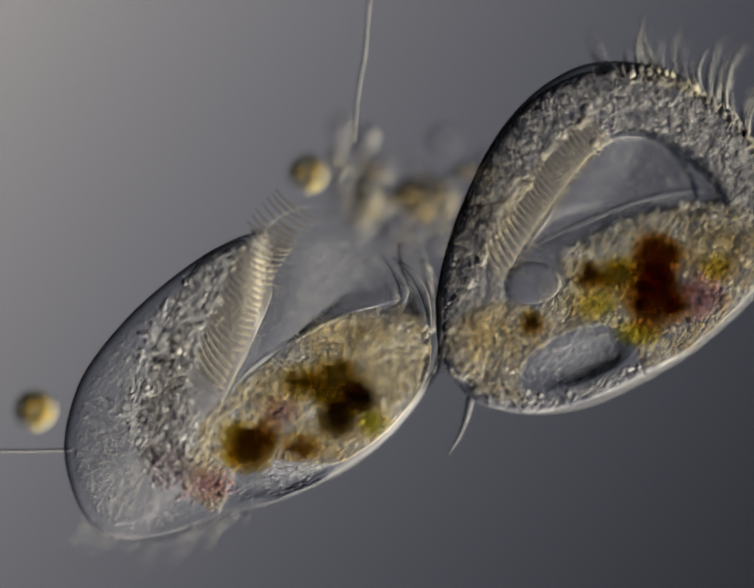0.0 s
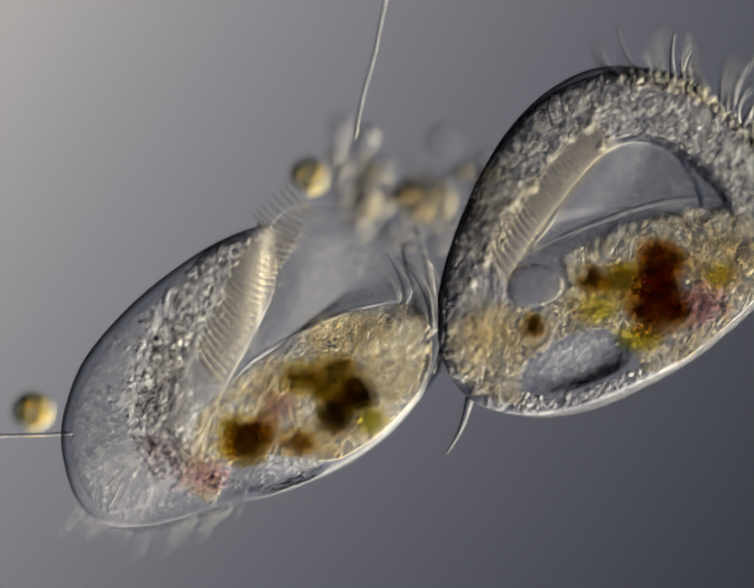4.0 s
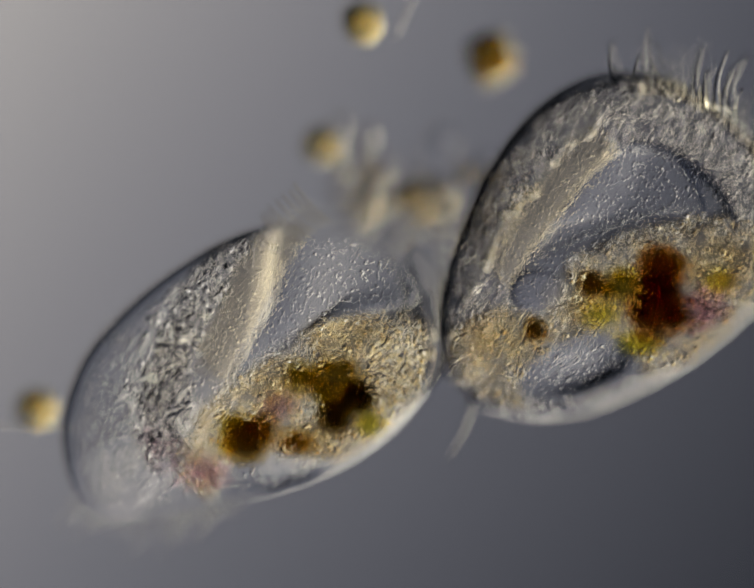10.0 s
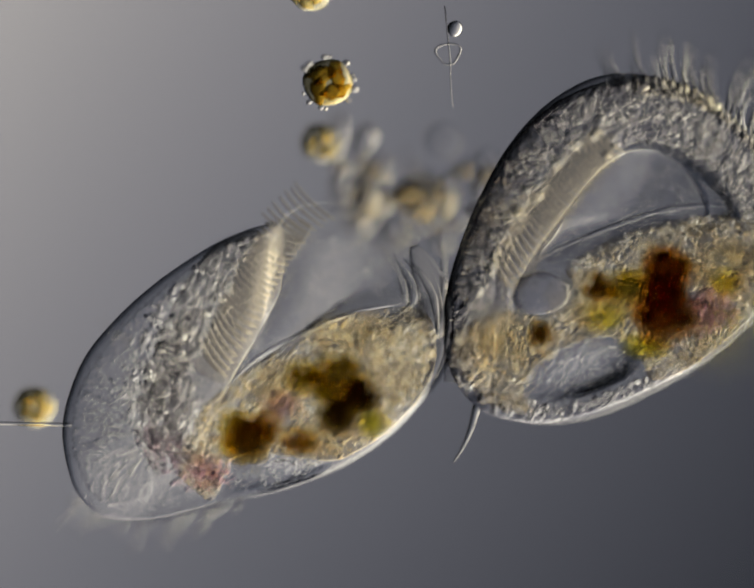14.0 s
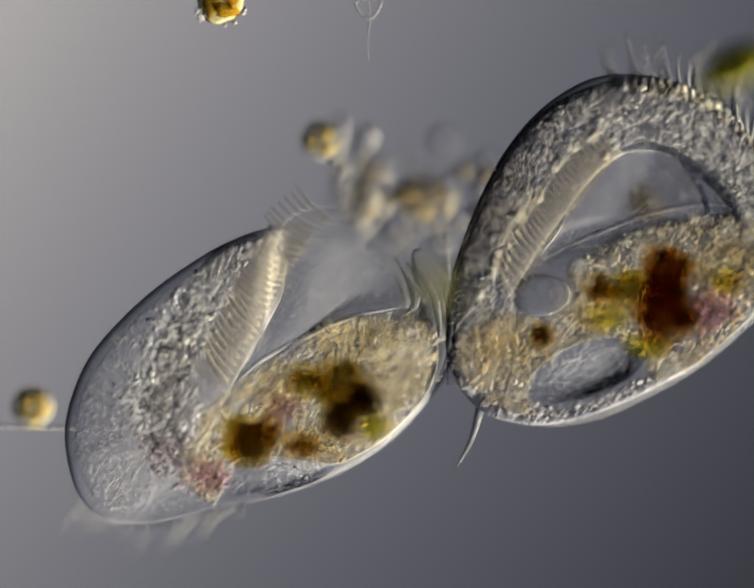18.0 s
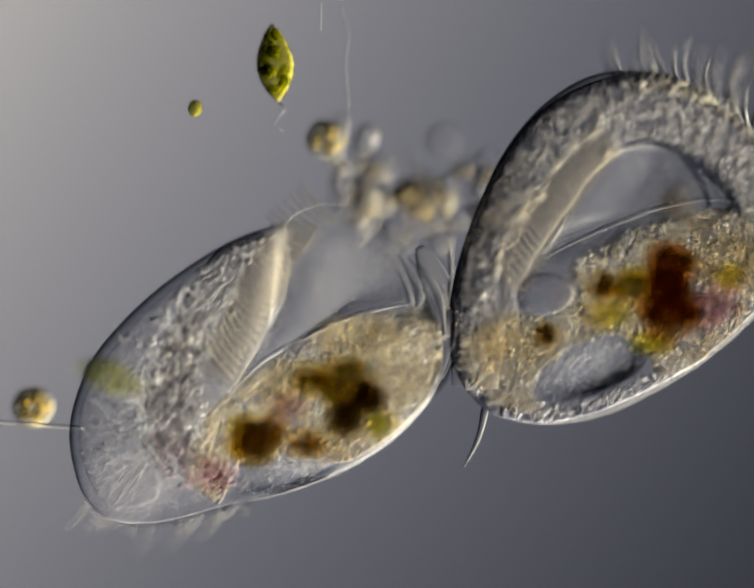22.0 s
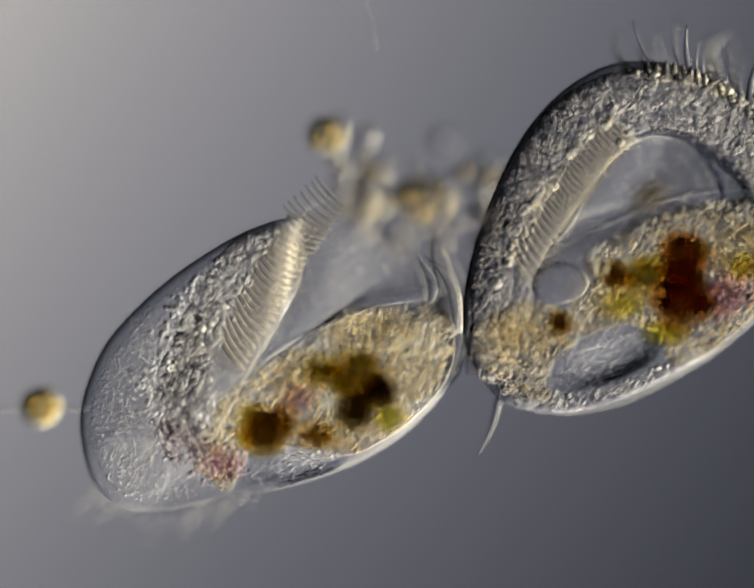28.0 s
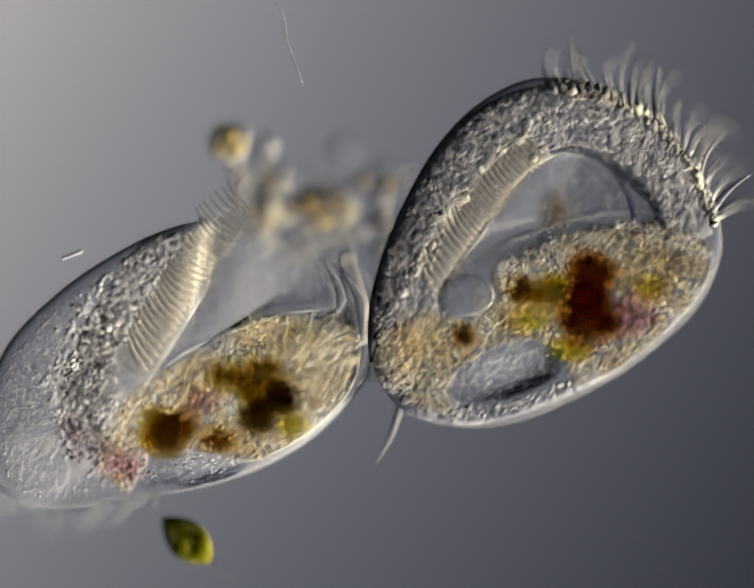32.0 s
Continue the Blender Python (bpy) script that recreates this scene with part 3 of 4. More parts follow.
drops = []
for x, y, z, *_ in scatter(A_LUMPS, 16, MID, MID + .05, .01, seed=8) + scatter(local([(300, 760), (400, 640), (520, 530), (540, 500), (450, 640), (390, 760), (400, 880), (310, 890)], A0), 22, MID, MID + .06, .01, seed=9):
    r = rng.uniform(.006, .011)
    drops.append((x, y, z, r, r * .8, r))
single_grains(cell_a, drops, DROP)

# fine fibres fanning out in the first cell's front end
verts, faces = [], []
cx, cy = local([(345, 900)], A0)[0]
for k in range(90):
    a = math.radians(rng.uniform(95, 235))
    r0 = rng.uniform(.05, .13)
    ln = rng.uniform(.02, .055)
    z = MID + rng.uniform(-.05, .05)
    w = rng.uniform(-.25, .25)
    pts = [(cx + (r0 + ln * t) * math.cos(a + w * t * .3), cy + (r0 + ln * t) * math.sin(a + w * t * .3) * 1.05, z) for t in np.linspace(0, 1, 5)]
    v, f = tube(pts, [.0008, .0016, .0019, .0015, .0007], 6)
    faces += [tuple(i + len(verts) for i in q) for q in f]
    verts += v
part("fibres", mesh_of("fibres", verts, faces), FIBRE, cell_a, "fine clear fibres fanning out", "stuff")


def cortex(cell, edge, up, count, seed):
    """Fine grains just under the upper skin."""
    o = spline(edge, 96, True)
    ang = np.arctan2(o[:, 1], o[:, 0])
    rad = np.hypot(o[:, 0], o[:, 1])
    k = np.argsort(ang)
    spots = []
    for x, y, z, a, b, c in scatter([tuple(q) for q in o], count, 0, 0, .0028, (), seed=seed):
        s = math.hypot(x, y) / np.interp(math.atan2(y, x), ang[k], rad[k], period=2 * math.pi)
        if s < .93:
            spots.append((x, y, MID + up * (1 - s ** 3.2) ** (1 / 3.2) - .006, a, b, c))
    v, f = beads(spots, 8, 6)
    part("cortex", mesh_of("cortex", v, f), CORTEX, cell, kind="stuff")


cortex(cell_a, A_EDGE, .09, 4800, 5)
cortex(cell_b, B_EDGE, .09, 5600, 6)


beating = []


# membranelles: a row of thin plates along a curve
def plates(cell, origin, path, count, length, thick, tall, angles, name="membranelle", z=MID + .022, material=LAMELLA):
    p = spline(local(path, origin), count)
    along = np.linspace(-1, 1, 11)
    v, bf = tube([(u, 0, 0) for u in along], [1] * 11, 10)
    wide = [max(.12, 1 - abs(u) ** 5) ** .5 for u in along]
    me = mesh_of(name, [(q[0], q[1] * wide[k // 10] + 1.6 * q[0] ** 2, q[2] * wide[k // 10]) for k, q in enumerate(v)], bf)
    for i in range(count):
        u = i / (count - 1) * (len(angles) - 1)
        k = min(int(u), len(angles) - 2)
        a = angles[k] + (angles[k + 1] - angles[k]) * (u - k) + random.uniform(-1, 1)
        ob = part(name, me, material, cell, at=pose(p[i][0], p[i][1], z, 0, 6, a))
        s = random.uniform(.93, 1.07)
        ob.scale = (length / 1000 * s, thick / 1000, tall / 1000)
        beating.append((ob, i))


plates(cell_a, A0, [(448, 745), (500, 650), (545, 565), (600, 490)], 22, 48, 6.0, 8, (-58, -46, -36, -29))
plates(cell_a, A0, [(598, 476), (615, 458), (640, 436), (662, 420)], 7, 56, 4.0, 5, (-36, -42), z=MID + .03, material=LAMELLA_SOFT)
plates(cell_b, B0, [(1035, 560), (1095, 468), (1146, 408), (1200, 345), (1258, 288)], 28, 44, 5.6, 7, (-64, -56, -48, -42, -46), material=LAMELLA_SOFT)
plates(cell_b, B0, [(1320, 178), (1385, 183), (1440, 203), (1500, 245), (1560, 305), (1600, 370), (1622, 430)], 22, 25, 8, 9, (-62, -66, -60, -50, -40), "cirrus_base", MID + .03, TOOTH)

# cirri and cilia on the collar's edge
cirri = []


def cirrus(cell, origin, base, tip, bend, thick, z0, z1, label=""):
    """A stout tapering bristle, bent to one side."""
    (x0, y0), (x1, y1) = local([base, tip], origin)
    dx, dy = x1 - x0, y1 - y0
    pts = [(dx * u - dy * bend * math.sin(math.pi * u) * .5, dy * u + dx * bend * math.sin(math.pi * u) * .5, (z1 - z0) * u) for u in np.linspace(0, 1, 9)]
    v, f = tube(pts, [thick / 1000 * (1 - .8 * u) for u in np.linspace(0, 1, 9)], 7)
    ob = part("cirrus", mesh_of("cirrus", v, f), CILIUM, cell, label, at=pose(x0, y0, z0))
    return ob


rim = spline([(1300, 180), (1390, 187), (1450, 212), (1508, 238), (1560, 290), (1590, 338), (1615, 400), (1630, 450)], 36)
for i, q in enumerate(rim):
    a = math.radians(112 - 74 * i / 35 + random.uniform(-13, 13))
    ln = random.uniform(60, 130) + i
    cirri.append((cirrus(cell_b, B0, tuple(q), (q[0] + ln * math.cos(a), q[1] - ln * math.sin(a)), random.uniform(.12, .34), random.uniform(6, 10), MID + random.uniform(-.02, .04), MID + random.uniform(-.16, .2)), i))
cirrus(cell_b, B0, (985, 835), (935, 955), .12, 9, MID - .02, MID + .0, "long stiff clear tail cirrus")
oral = [(cirrus(cell_a, A0, (918, 690), (893, 470), -.1, 12, MID - .05, MID - .07, "long stout clear oral cirrus"), 0),
        (cirrus(cell_a, A0, (850, 635), (750, 490), -.3, 8, MID - .05, MID - .07), 1)]
for i, q in enumerate(spline([(175, 1030), (230, 1075), (320, 1080), (420, 1055), (500, 1040)], 15)):
    cirrus(cell_a, A0, tuple(q), (q[0] - 30 + random.uniform(-45, 30), q[1] + random.uniform(10, 75)), random.uniform(-.3, .3), random.uniform(3, 7), MID - .07, MID - random.uniform(.06, .16))
for base, tip in (((262, 702), (288, 768)), ((245, 700), (212, 660))):
    cirrus(cell_a, A0, base, tip, .15, 5, MID - .05, MID - .06)
cirrus(cell_a, A0, (170, 1040), (115, 1100), .1, 4, MID - .05, MID - .05)

# ---- algae, debris and threads in the water ----


def round_alga(name, r, label, plastids=3, frill=0, skin=None):
    inner = AMBER if skin else AMBER_DEEP
    ob = thing(name, label, "alga", "round algae")
    v, f = blob(r / 1000, r * .94 / 1000, r / 1000, .10, seed=r)
    wall = part("wall", mesh_of("wall", v, f), skin or AMBER, ob)
    rng = random.Random(r)
    for i in range(plastids):
        a = 6.28 * i / plastids + .6
        v, f = blob(r * .44 / 1000, r * .26 / 1000, r * .3 / 1000, .7, seed=r + i * 3)
        part("plastid", mesh_of("plastid", v, f), inner, ob, at=pose(r * .42 / 1000 * math.cos(a), r * .42 / 1000 * math.sin(a), 0, 0, 0, math.degrees(a) + 60))
    for i in range(frill):
        a = 6.28 * i / frill + rng.uniform(-.35, .35)
        w = rng.uniform(.004, .010)
        v, f = blob(w, w * .8, w * .8, .3, seed=i, seg=10, rings=6)
        part("wart", mesh_of("wart", v, f), TOOTH, wall, at=pose(r * rng.uniform(1.0, 1.12) / 1000 * math.cos(a), r * 1.04 / 1000 * math.sin(a), rng.uniform(-.02, .02)))
    return ob


alga_near = round_alga("alga", 42, "round pale amber alga resting beside the debris", 3, 0, AMBER_PALE)
alga_side = round_alga("alga", 44, "round amber alga tethered beside a thin thread", 5, 0, AMBER_PALE)
alga_top = round_alga("alga", 46, "drifting round amber alga with a pale middle", 5, 0, AMBER_PALE)
alga_wart = round_alga("alga", 52, "round deep amber alga with a warty rim", 4, 15)


def spindle(name, length, width, label, material=None):
    """A lens-shaped green swimmer with a pointed end, plastids and a flagellum."""
    ob = thing(name, label, "flagellate", "green flagellates")
    bv, bf = ball(20, 18)
    v = []
    for q in bv:
        u = q[2]
        w = (1 - abs(u) ** 1.8) ** .85 * (1 + .12 * u)
        a = math.atan2(q[1], q[0])
        v.append((u * length / 2000, w * width / 2000 * math.cos(a), w * width / 2400 * math.sin(a)))
    body = part("body", mesh_of("body", v, bf), material or GREEN, ob)
    rng = random.Random(length)
    for i in range(4 if material else 14):
        u = rng.uniform(-.7, .7)
        w = width / 2000 * (1 - abs(u)) * .7
        v, f = blob(.016, .010, .009, .25, seed=i, seg=14, rings=8)
        part("chloroplast", mesh_of("chloroplast", v, f), material or CHLORO, body, at=pose(u * length / 2000, rng.uniform(-w, w), rng.uniform(-.01, .012), 0, 0, rng.uniform(0, 180)))
    v, f = tube([(length / 2000 + .06 * k / 6, .012 * math.sin(k * 1.1), 0) for k in range(7)], [.0022 * (1 - k / 9) for k in range(7)], 6)
    part("flagellum", mesh_of("flagellum", v, f), CILIUM, ob)
    return ob


green_one = spindle("flagellate", 165, 78, "pointed bright green flagellate swimming in the water")
green_two = spindle("flagellate", 140, 84, "blunt green flagellate swimming under the cells")
yellow_one = spindle("flagellate", 150, 70, "yellowish green flagellate gliding beneath the cells", LIME_SWIMMER)

pale_one = thing("flagellate", "pale orange flagellate turning under the arched collar", "flagellate")
v, f = blob(.048, .032, .03, .2, seed=5)
part("body", mesh_of("body", v, f), PALE, pale_one)
v, f = blob(.02, .016, .014, .2, seed=7)
part("food_vacuole", mesh_of("food_vacuole", v, f), OLIVE, pale_one, at=pose(.008, 0, 0))

speck_green = thing("alga", "tiny green swimming cell", "alga")
v, f = blob(.018, .015, .015, .1, seed=3, seg=14, rings=8)
part("body", mesh_of("body", v, f), GREEN, speck_green)

# debris on the slide between the cells
debris = thing("debris", "loose heap of pale amber detritus lying on the slide", "debris", at=pose(*at13(860, 390), 0))
rng = random.Random(11)
for i in range(70):
    u = rng.uniform(-1, 1)
    x, y = .18 * u, -.04 * u + rng.gauss(0, .042) - .02 * (1 - u * u)
    r = rng.uniform(.010, .034)
    v, f = blob(r, r * rng.uniform(.5, 1), r * .6, .6, seed=i, seg=16, rings=9)
    part("clump", mesh_of("clump", v, f), DEBRIS, debris, at=pose(x, y, r * .6 + rng.uniform(0, .10), 0, 0, rng.uniform(0, 180)))
for x, y, r in ((845, 405, 30), (1010, 362, 26), (770, 350, 18), (880, 440, 20), (960, 350, 20)):
    v, f = blob(r / 1000, r * .8 / 1000, r / 1200, .4, seed=r)
    (px, py), (ox, oy) = at13(x, y), at13(860, 390)
    part("clump", mesh_of("clump", v, f), ORANGE, debris, "small orange clump", at=pose(px - ox, py - oy, .10))
for x, y, r in ((920, 290, 38), (990, 355, 34), (800, 345, 26), (1010, 330, 26)):
    v, f = blob(r / 1000, r / 1000, r / 1000, .06, seed=r)
    (px, py), (ox, oy) = at13(x, y), at13(860, 390)
    part("vesicle", mesh_of("vesicle", v, f), CLEAR, debris, "clear round vesicle", at=pose(px - ox, py - oy, .11))


def thread(name, points, thick, label, origin, z=.2):
    ob = thing(name, label, "thread")
    p = spline(local(points, origin), 30)
    v, f = tube([(q[0], q[1], 0) for q in p], [thick / 1000] * 30, 6)
    part("strand", mesh_of("strand", v, f), CILIUM, ob)
    return ob


thread_top = thread("thread", [(775, -60), (765, 20), (757, 110), (742, 200), (735, 290)], 4, "thin clear wavy thread hanging in the water", (757, 110))
thread_side = thread("thread", [(-120, 942), (-40, 938), (60, 937), (150, 935)], 4, "thin straight clear thread", (60, 937))
thread_far = thread("thread", [(700, -60), (708, 20), (722, 70), (716, 130), (722, 220)], 1.5, "faint kinked clear thread drifting in the water", (712, 60))
ring_thread = thing("thread", "thin thread carrying a clear ring and a bright bead", "thread")
v, f = tube([(0, .1, 0), (.003, -.02, 0), (0, -.07, 0), (.002, -.11, 0)], [.0016, .0016, .0012, .0006], 6)
part("strand", mesh_of("strand", v, f), CILIUM, ring_thread)
loop = [(.024 * math.cos(a) * (1 + .25 * math.sin(a) + .12 * math.sin(3 * a)), .024 * math.sin(a) * (1 + .1 * math.cos(2 * a)), .004 * math.sin(2 * a)) for a in np.linspace(0, 6.283, 25)]
v, f = tube(loop, [.0026] * 25, 6)
part("ring", mesh_of("ring", v, f), CILIUM, ring_thread)
v, f = blob(.016, .017, .014, .1, seed=2, seg=14, rings=8)
part("bead", mesh_of("bead", v, f), BEAD, ring_thread, "small bright refracting bead", at=pose(.018, .052, 0))

bacteria = []
bv, bf = ball(8, 8)
rod = mesh_of("rod", [(q[0] * .004, q[1] * .004, q[2] * .006 + math.copysign(.018, q[2])) for q in bv], bf)
for i in range(3):
    ob = thing("bacterium", "tiny dark rod-shaped bacterium", "bacterium", "drifting bacteria")
    part("rod", rod, CILIUM, ob, at=pose(0, 0, 0, 0, 90, 0))
    bacteria.append(ob)


def stage(t):
    k = max(i for i, r in enumerate(STAGE) if r[0] <= t)
    if k == len(STAGE) - 1:
        return STAGE[k][1], STAGE[k][2]
    a, b = STAGE[k], STAGE[k + 1]
    u = (t - a[0]) / (b[0] - a[0])
    return a[1] + (b[1] - a[1]) * u, a[2] + (b[2] - a[2]) * u


def path(ob, rows):
    """rows: seconds, map place as the stage stands then, height, heading, dip of the nose if any."""
    out = []
    for t, x, y, z, a, *dip in rows:
        sx, sy = stage(t)
        px, py = at13(x + sx, y + sy)
        out.append((t, pose(px, py, z, 0, dip[0] if dip else 0, a)))
    walk(ob, out)


def motions():
    A = [(0, -3, 20, -3.9), (.5, -5, 17, -3.6), (1, -4, 0, -2.0), (3, -4, 7, -1.6), (6, -4, 6, -1.2), (9, -4, 9, 0), (11, -4, -1, .4), (13, 0, 0, 0), (14.5, 4, 3, .6), (17, 6, 6, .8), (19.5, 9, 13, -.5), (21, 12, 11, -.4),
         (23, 21, 2, .2), (25, 21, -5, .2), (27.5, 40, -9, 1.2), (28.5, 39, -20, 1.6), (29, 40, -27, 1.7), (30, 44, -29, 2.4), (32, 51, -25, 3.9)]
    B = [(0, -15, -20, -1.7), (1, -12, -20, -.6), (2, -9, -5, -.2), (3.5, -9, -10, 0), (6, -7, -6, -.3), (7.5, -7, 3, .8), (9, -3, 13, .9), (10.5, -6, -5, -.2), (13, 0, 0, 0), (14.5, 6, 9, -.5), (17, 7, 13, -1.1),
         (18, 6, 7, -1.2), (20, 10, 10, -1.7), (21, 12, 9, -1.9), (22, 12, 1, -2.4), (23, 22, -5, -2.3), (25, 21, -12, -2.3), (27.5, 40, -18, -2.6), (28.5, 42, -27, -1.6), (29, 44, -33, -1.2), (30, 47, -31, -.7), (31, 54, -16, .7), (32, 59, -5, .7)]
    for ob, spot, tilt, rows in ((cell_a, A0, -4, A), (cell_b, B0, 0, B)):
        x0, y0 = at13(*spot)
        walk(ob, [(t, pose(x0 + x / 1000, y0 - y / 1000, 0, 0, tilt, -a)) for t, x, y, a in rows])
    path(alga_near, [(0, 637, 358, .12, 0), (3.5, 638, 366, .12, -5), (6, 653, 334, .12, 10), (9, 662, 300, .12, 20), (13, 663, 294, .12, 30), (19, 664, 287, .12, 25), (23, 676, 286, .12, 30), (28, 674, 277, .12, 40), (29, 451, 288, .12, 40), (32, 468, 292, .12, 45)])
    path(alga_side, [(0, 67, 852, .13, 0), (6, 62, 855, .13, 5), (13, 66, 845, .13, 15), (19, 62, 845, .13, 10), (23, 66, 845, .13, 25), (28, 78, 845, .13, 30), (29, -140, 860, .13, 30), (32, -130, 860, .13, 30)])
    path(alga_top, [(0, 1900, 420, .15, 0), (5, 1700, 200, .5, 20), (6, 1470, 155, .5, 30), (6.4, 1089, 195, .42, 60), (6.6, 1010, 142, .36, 70), (7, 883, 99, .14, 90), (7.5, 798, 96, .15, 100), (8.5, 765, 82, .17, 110), (9, 763, 55, .16, 115), (10, 751, 39, .16, 120), (11, 719, 43, .15, 130), (12, 691, 43, .15, 140), (13, 680, 33, .14, 150), (13.5, 655, 14, .23, 150),
                    (14.5, 640, -60, .22, 150), (17, 600, -200, .2, 150), (32, 500, -300, .2, 150)])
    path(alga_wart, [(0, 1750, -250, .9, 0), (6.3, 1500, -130, .9, 20), (7, 1300, 50, .9, 25), (7.5, 1290, 85, .8, 30), (8.5, 1150, 200, .72, 60), (9, 1090, 180, .68, 80), (9.5, 1034, 148, .55, 90), (10, 1020, 128, .46, 100), (10.5, 989, 114, .40, 110), (11, 947, 110, .35, 120), (11.5, 908, 124, .31, 130), (12, 837, 160, .27, 140), (12.5, 784, 190, .25, 150),
                     (13, 750, 181, .22, 160), (13.5, 716, 163, .22, 170), (14, 683, 172, .22, 185), (14.5, 659, 168, .22, 200), (16.5, 535, 60, .23, 240), (17, 514, 38, .23, 250), (17.5, 486, 8, .23, 255), (18, 460, -2, .23, 260), (19, 452, -8, .22, 270), (21, 420, -70, .2, 270), (32, 300, -300, .2, 270)])
    path(green_one, [(0, 1900, -120, .12, 30), (16.5, 1720, 60, .12, 30), (18, 1520, 145, .4, 28), (18.3, 1180, 480, .45, 40), (18.6, 1238, 500, .45, 15), (19, 1090, 378, .5, -45), (19.4, 1050, 335, .4, -40), (19.8, 743, 310, .15, -95), (20, 695, 328, .17, -68), (20.3, 624, 295, .17, -78), (20.6, 595, 271, .17, -32), (21, 585, 190, .18, -52), (21.3, 552, 124, .2, -100),
                     (21.6, 557, 62, .2, -105), (22, 571, 129, .17, -85), (22.4, 590, 157, .16, -100), (22.7, 571, 157, .16, -97), (23, 559, 155, .16, -65), (23.5, 585, 152, .2, -25, 45), (24, 571, 129, .21, -40, 50), (24.4, 519, 112, .21, 35, 35), (25, 390, 105, .2, 85), (25.5, 309, 105, .2, 70), (26.5, 80, 60, .2, 60), (27.5, -160, 0, .2, 50), (32, -400, -100, .2, 50)])
    path(yellow_one, [(0, 1900, 800, .6, 180), (16.5, 1250, 640, .7, 180), (17.5, 980, 597, .62, 175), (18.5, 915, 615, .55, 150), (19, 885, 605, .55, 190), (19.5, 722, 615, .55, 180), (20, 676, 619, .55, 200), (20.6, 681, 647, .5, 230), (21, 562, 671, .45, 200), (21.6, 500, 733, .38, 220), (22, 238, 785, .3, 160), (22.4, 52, 714, .25, 150), (22.8, -150, 650, .13, 150), (32, -400, 600, .1, 150)])
    path(green_two, [(0, 276, 1480, 1.0, 60), (1.5, 276, 1235, .9, 80), (3, 330, 1600, .8, 100), (12, 2300, 1700, .08, 150), (24, 2300, -700, .08, 200), (29.3, 820, -220, 1.1, 250), (30, 738, 90, 1.0, 250), (30.2, 719, 306, 1.0, 240), (30.8, 205, 476, 1.0, 220), (31, 143, 566, .95, 240), (31.2, 100, 828, .6, 280), (31.4, 135, 990, .28, 330), (31.6, 300, 1109, .18, 320), (31.8, 440, 1175, .2, 310), (32, 385, 1122, .17, 318)])
    path(pale_one, [(0, 1900, 430, .08, 0), (15, 1650, 420, .08, 40), (17.5, 1366, 405, .08, 90), (18.3, 1330, 430, .08, 150), (19, 1325, 435, .08, 190), (21, 1400, 420, .06, 240), (24.5, 1404, 428, .07, 300), (27.5, 1300, 428, .07, 350), (28, 1345, 405, .07, 400), (29, 1150, 440, .07, 440), (30.5, 1220, 430, .07, 500), (31, 1080, 465, .07, 540), (31.5, 1180, 433, .07, 600), (32, 1150, 428, .07, 640)])
    path(speck_green, [(0, 1500, -300, .2, 0), (20.8, 1050, -40, .2, 0), (21.3, 914, 200, .2, 0), (21.6, 562, 314, .2, 40), (22, 405, 224, .18, 80), (22.4, 324, 119, .17, 100), (23, 240, -40, .17, 100), (32, 0, -300, .2, 100)])
    path(thread_top, [(0, 757, 110, .18, 0), (3.5, 770, 110, .18, -4), (6, 812, 120, .18, -14), (6.3, 812, 118, .18, -14), (8, 850, 60, .18, -20), (13, 960, -300, .18, -20), (32, 960, -500, .18, -20)])
    path(thread_side, [(0, 60, 937, .2, 0), (3, 60, 910, .2, 1), (6, 60, 898, .2, 0), (13, 60, 881, .2, -2), (19, 68, 888, .17, -3), (23, 88, 880, .17, -5), (28, 90, 850, .17, 0), (29, -130, 860, .17, 0), (32, -130, 860, .17, 0)])
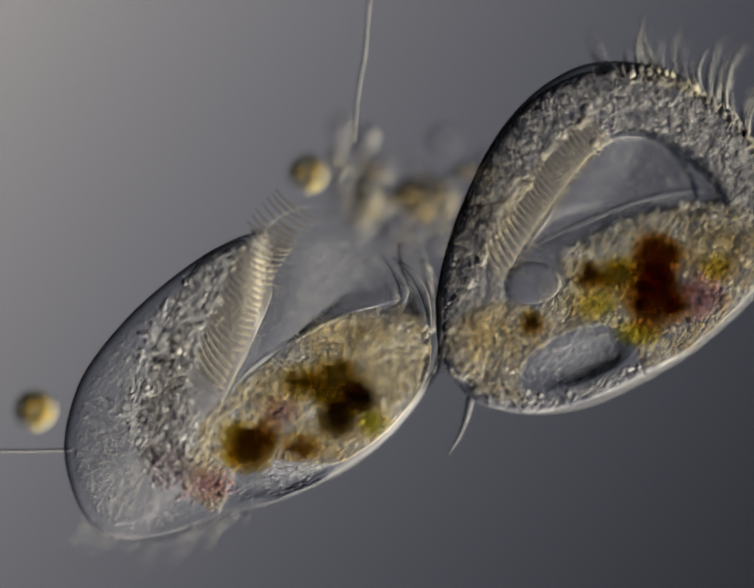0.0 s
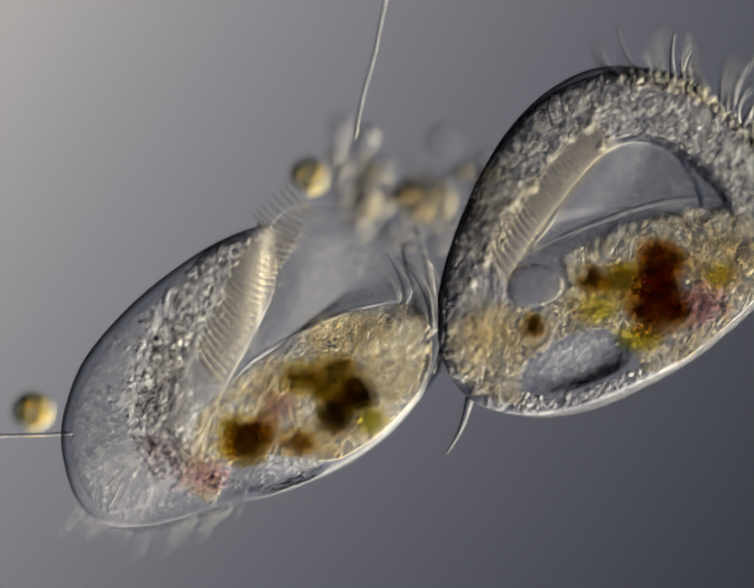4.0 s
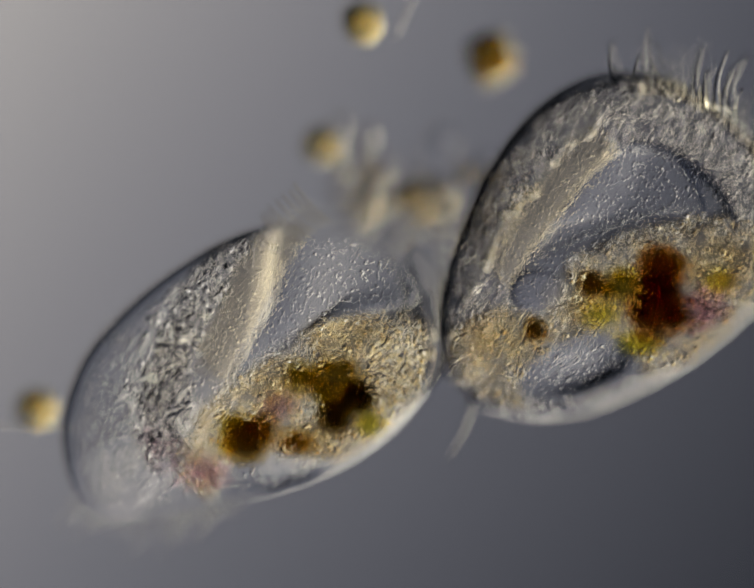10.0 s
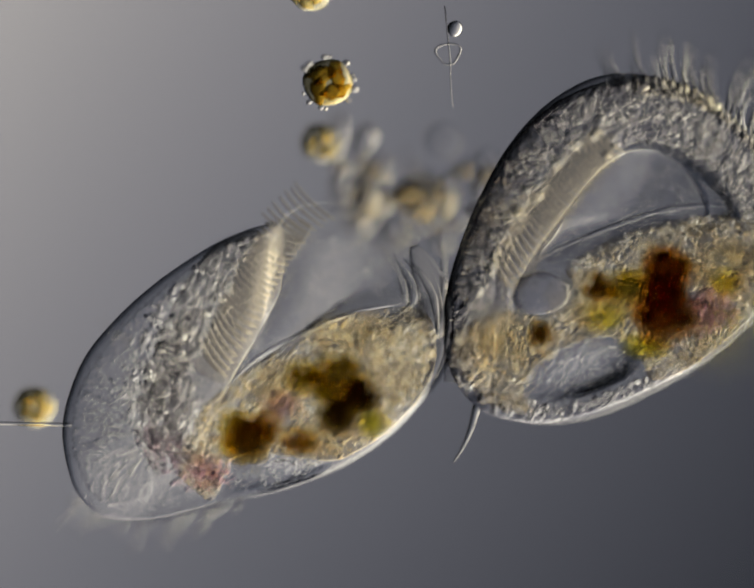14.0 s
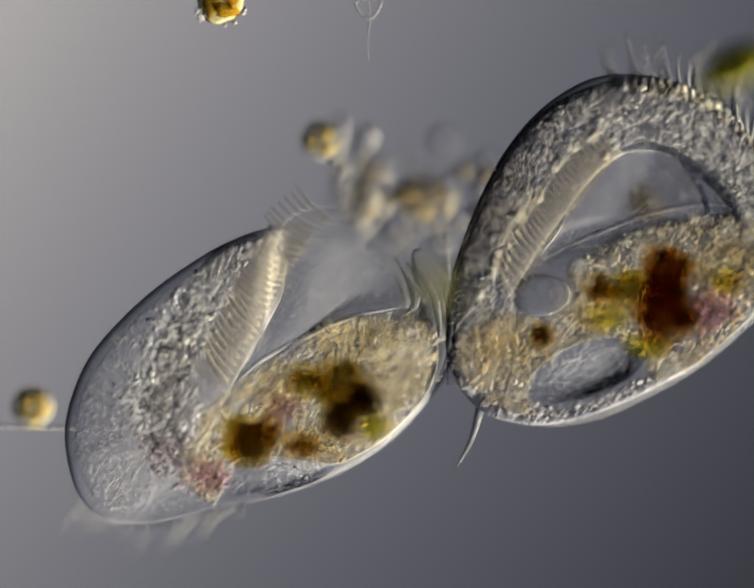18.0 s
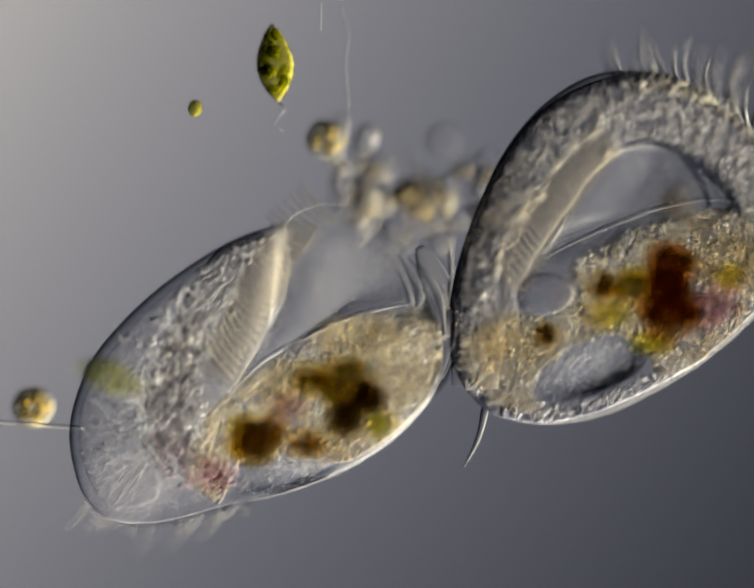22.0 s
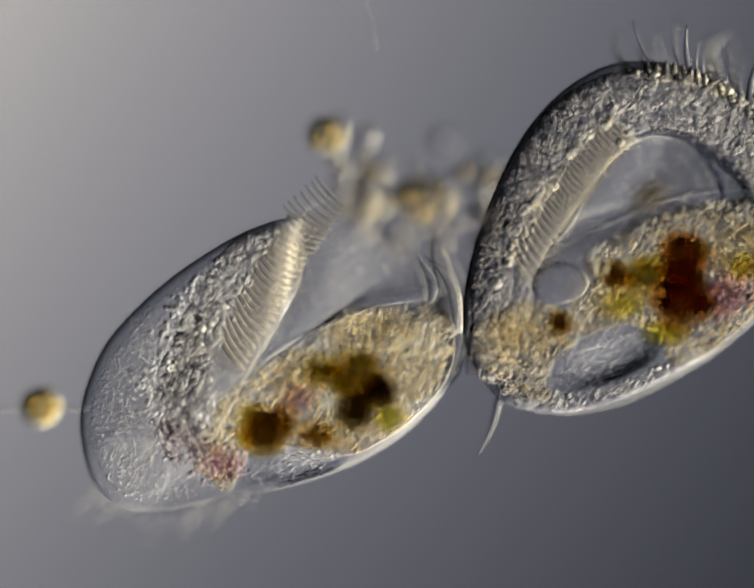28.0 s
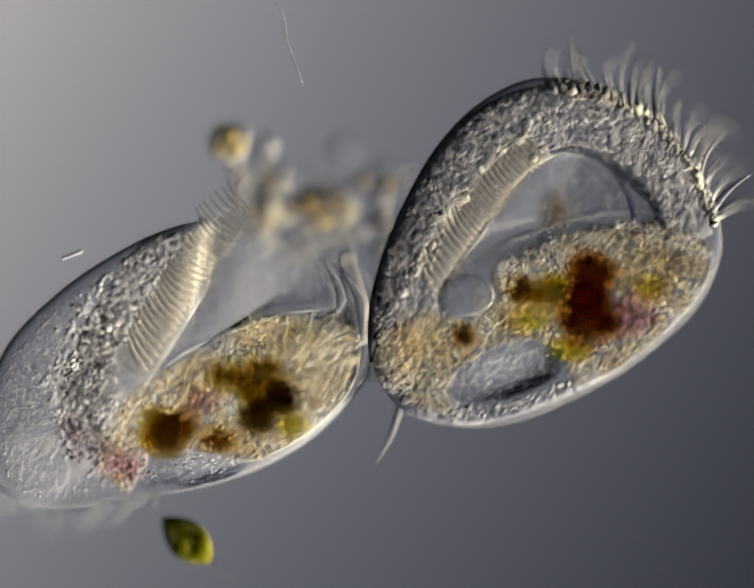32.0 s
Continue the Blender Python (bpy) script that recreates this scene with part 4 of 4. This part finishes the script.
    path(thread_far, [(0, 1000, -600, .16, 0), (19, 760, -250, .16, 0), (21, 720, -40, .16, 0), (22, 714, 60, .16, 0), (25, 738, 50, .16, 4), (28, 750, -60, .17, 8), (29, 598, -20, .19, 12), (30, 600, -30, .2, 14), (31, 585, 0, .22, 16), (32, 575, 20, .22, 16)])
    path(ring_thread, [(0, 1150, -300, .22, 0), (11.5, 1000, -120, .22, 0), (12.5, 974, 90, .22, 0), (13, 958, 100, .22, 0), (13.5, 943, 92, .21, 2), (14, 932, 112, .2, 4), (14.5, 926, 112, .2, 4), (16.5, 850, 55, .19, 2), (17.5, 795, 15, .19, 0), (19, 715, 14, .19, -2), (21, 690, -20, .18, -2), (25, 600, -150, .18, -2), (32, 500, -400, .18, 0)])
    for ob, rows in zip(bacteria, ([(0, 200, -400, .268, -35), (8, 280, -80, .268, -35), (9, 430, 157, .268, -40), (9.6, 700, 330, .2, -60), (10.2, 900, 500, .05, -60), (32, 900, 600, .05, -80)], [(0, -300, 400, .2, -20), (18, -60, 220, .2, -20), (19, 158, 132, .2, -20), (20.5, 500, -90, .2, 0), (32, 600, -400, .2, 0)],
                                   [(0, -300, 760, .2, 10), (28, -250, 600, .22, 0), (29.2, -300, 590, .22, 0), (30, -60, 570, .22, 0), (32, 150, 530, .24, 20)])):
        path(ob, rows)
    # the membranelles flicker in a slower wave
    for ob, i in beating:
        base = Matrix.LocRotScale(ob.location, ob.rotation_euler, None)
        walk(ob, [(k * .32, base @ pose(0, 0, 0, 0, 0, 5 * math.sin(k * 2.3 - i * .6))) for k in range(101)])
    for ob, i in oral:
        base = ob.matrix_basis.copy()
        walk(ob, [(k * .8, base @ pose(0, 0, 0, 0, 0, 9 * math.sin(k * 1.3 + i * 2))) for k in range(41)])
    # the collar's cirri beat in a wave that runs along the edge
    for ob, i in cirri:
        base = ob.matrix_basis.copy()
        walk(ob, [(k * .16, base @ pose(0, 0, 0, 0, 0, 17 * math.sin(k * 2.1 - i * .55) + 6 * math.sin(k * .9 + i * 1.7))) for k in range(201)])


motions()
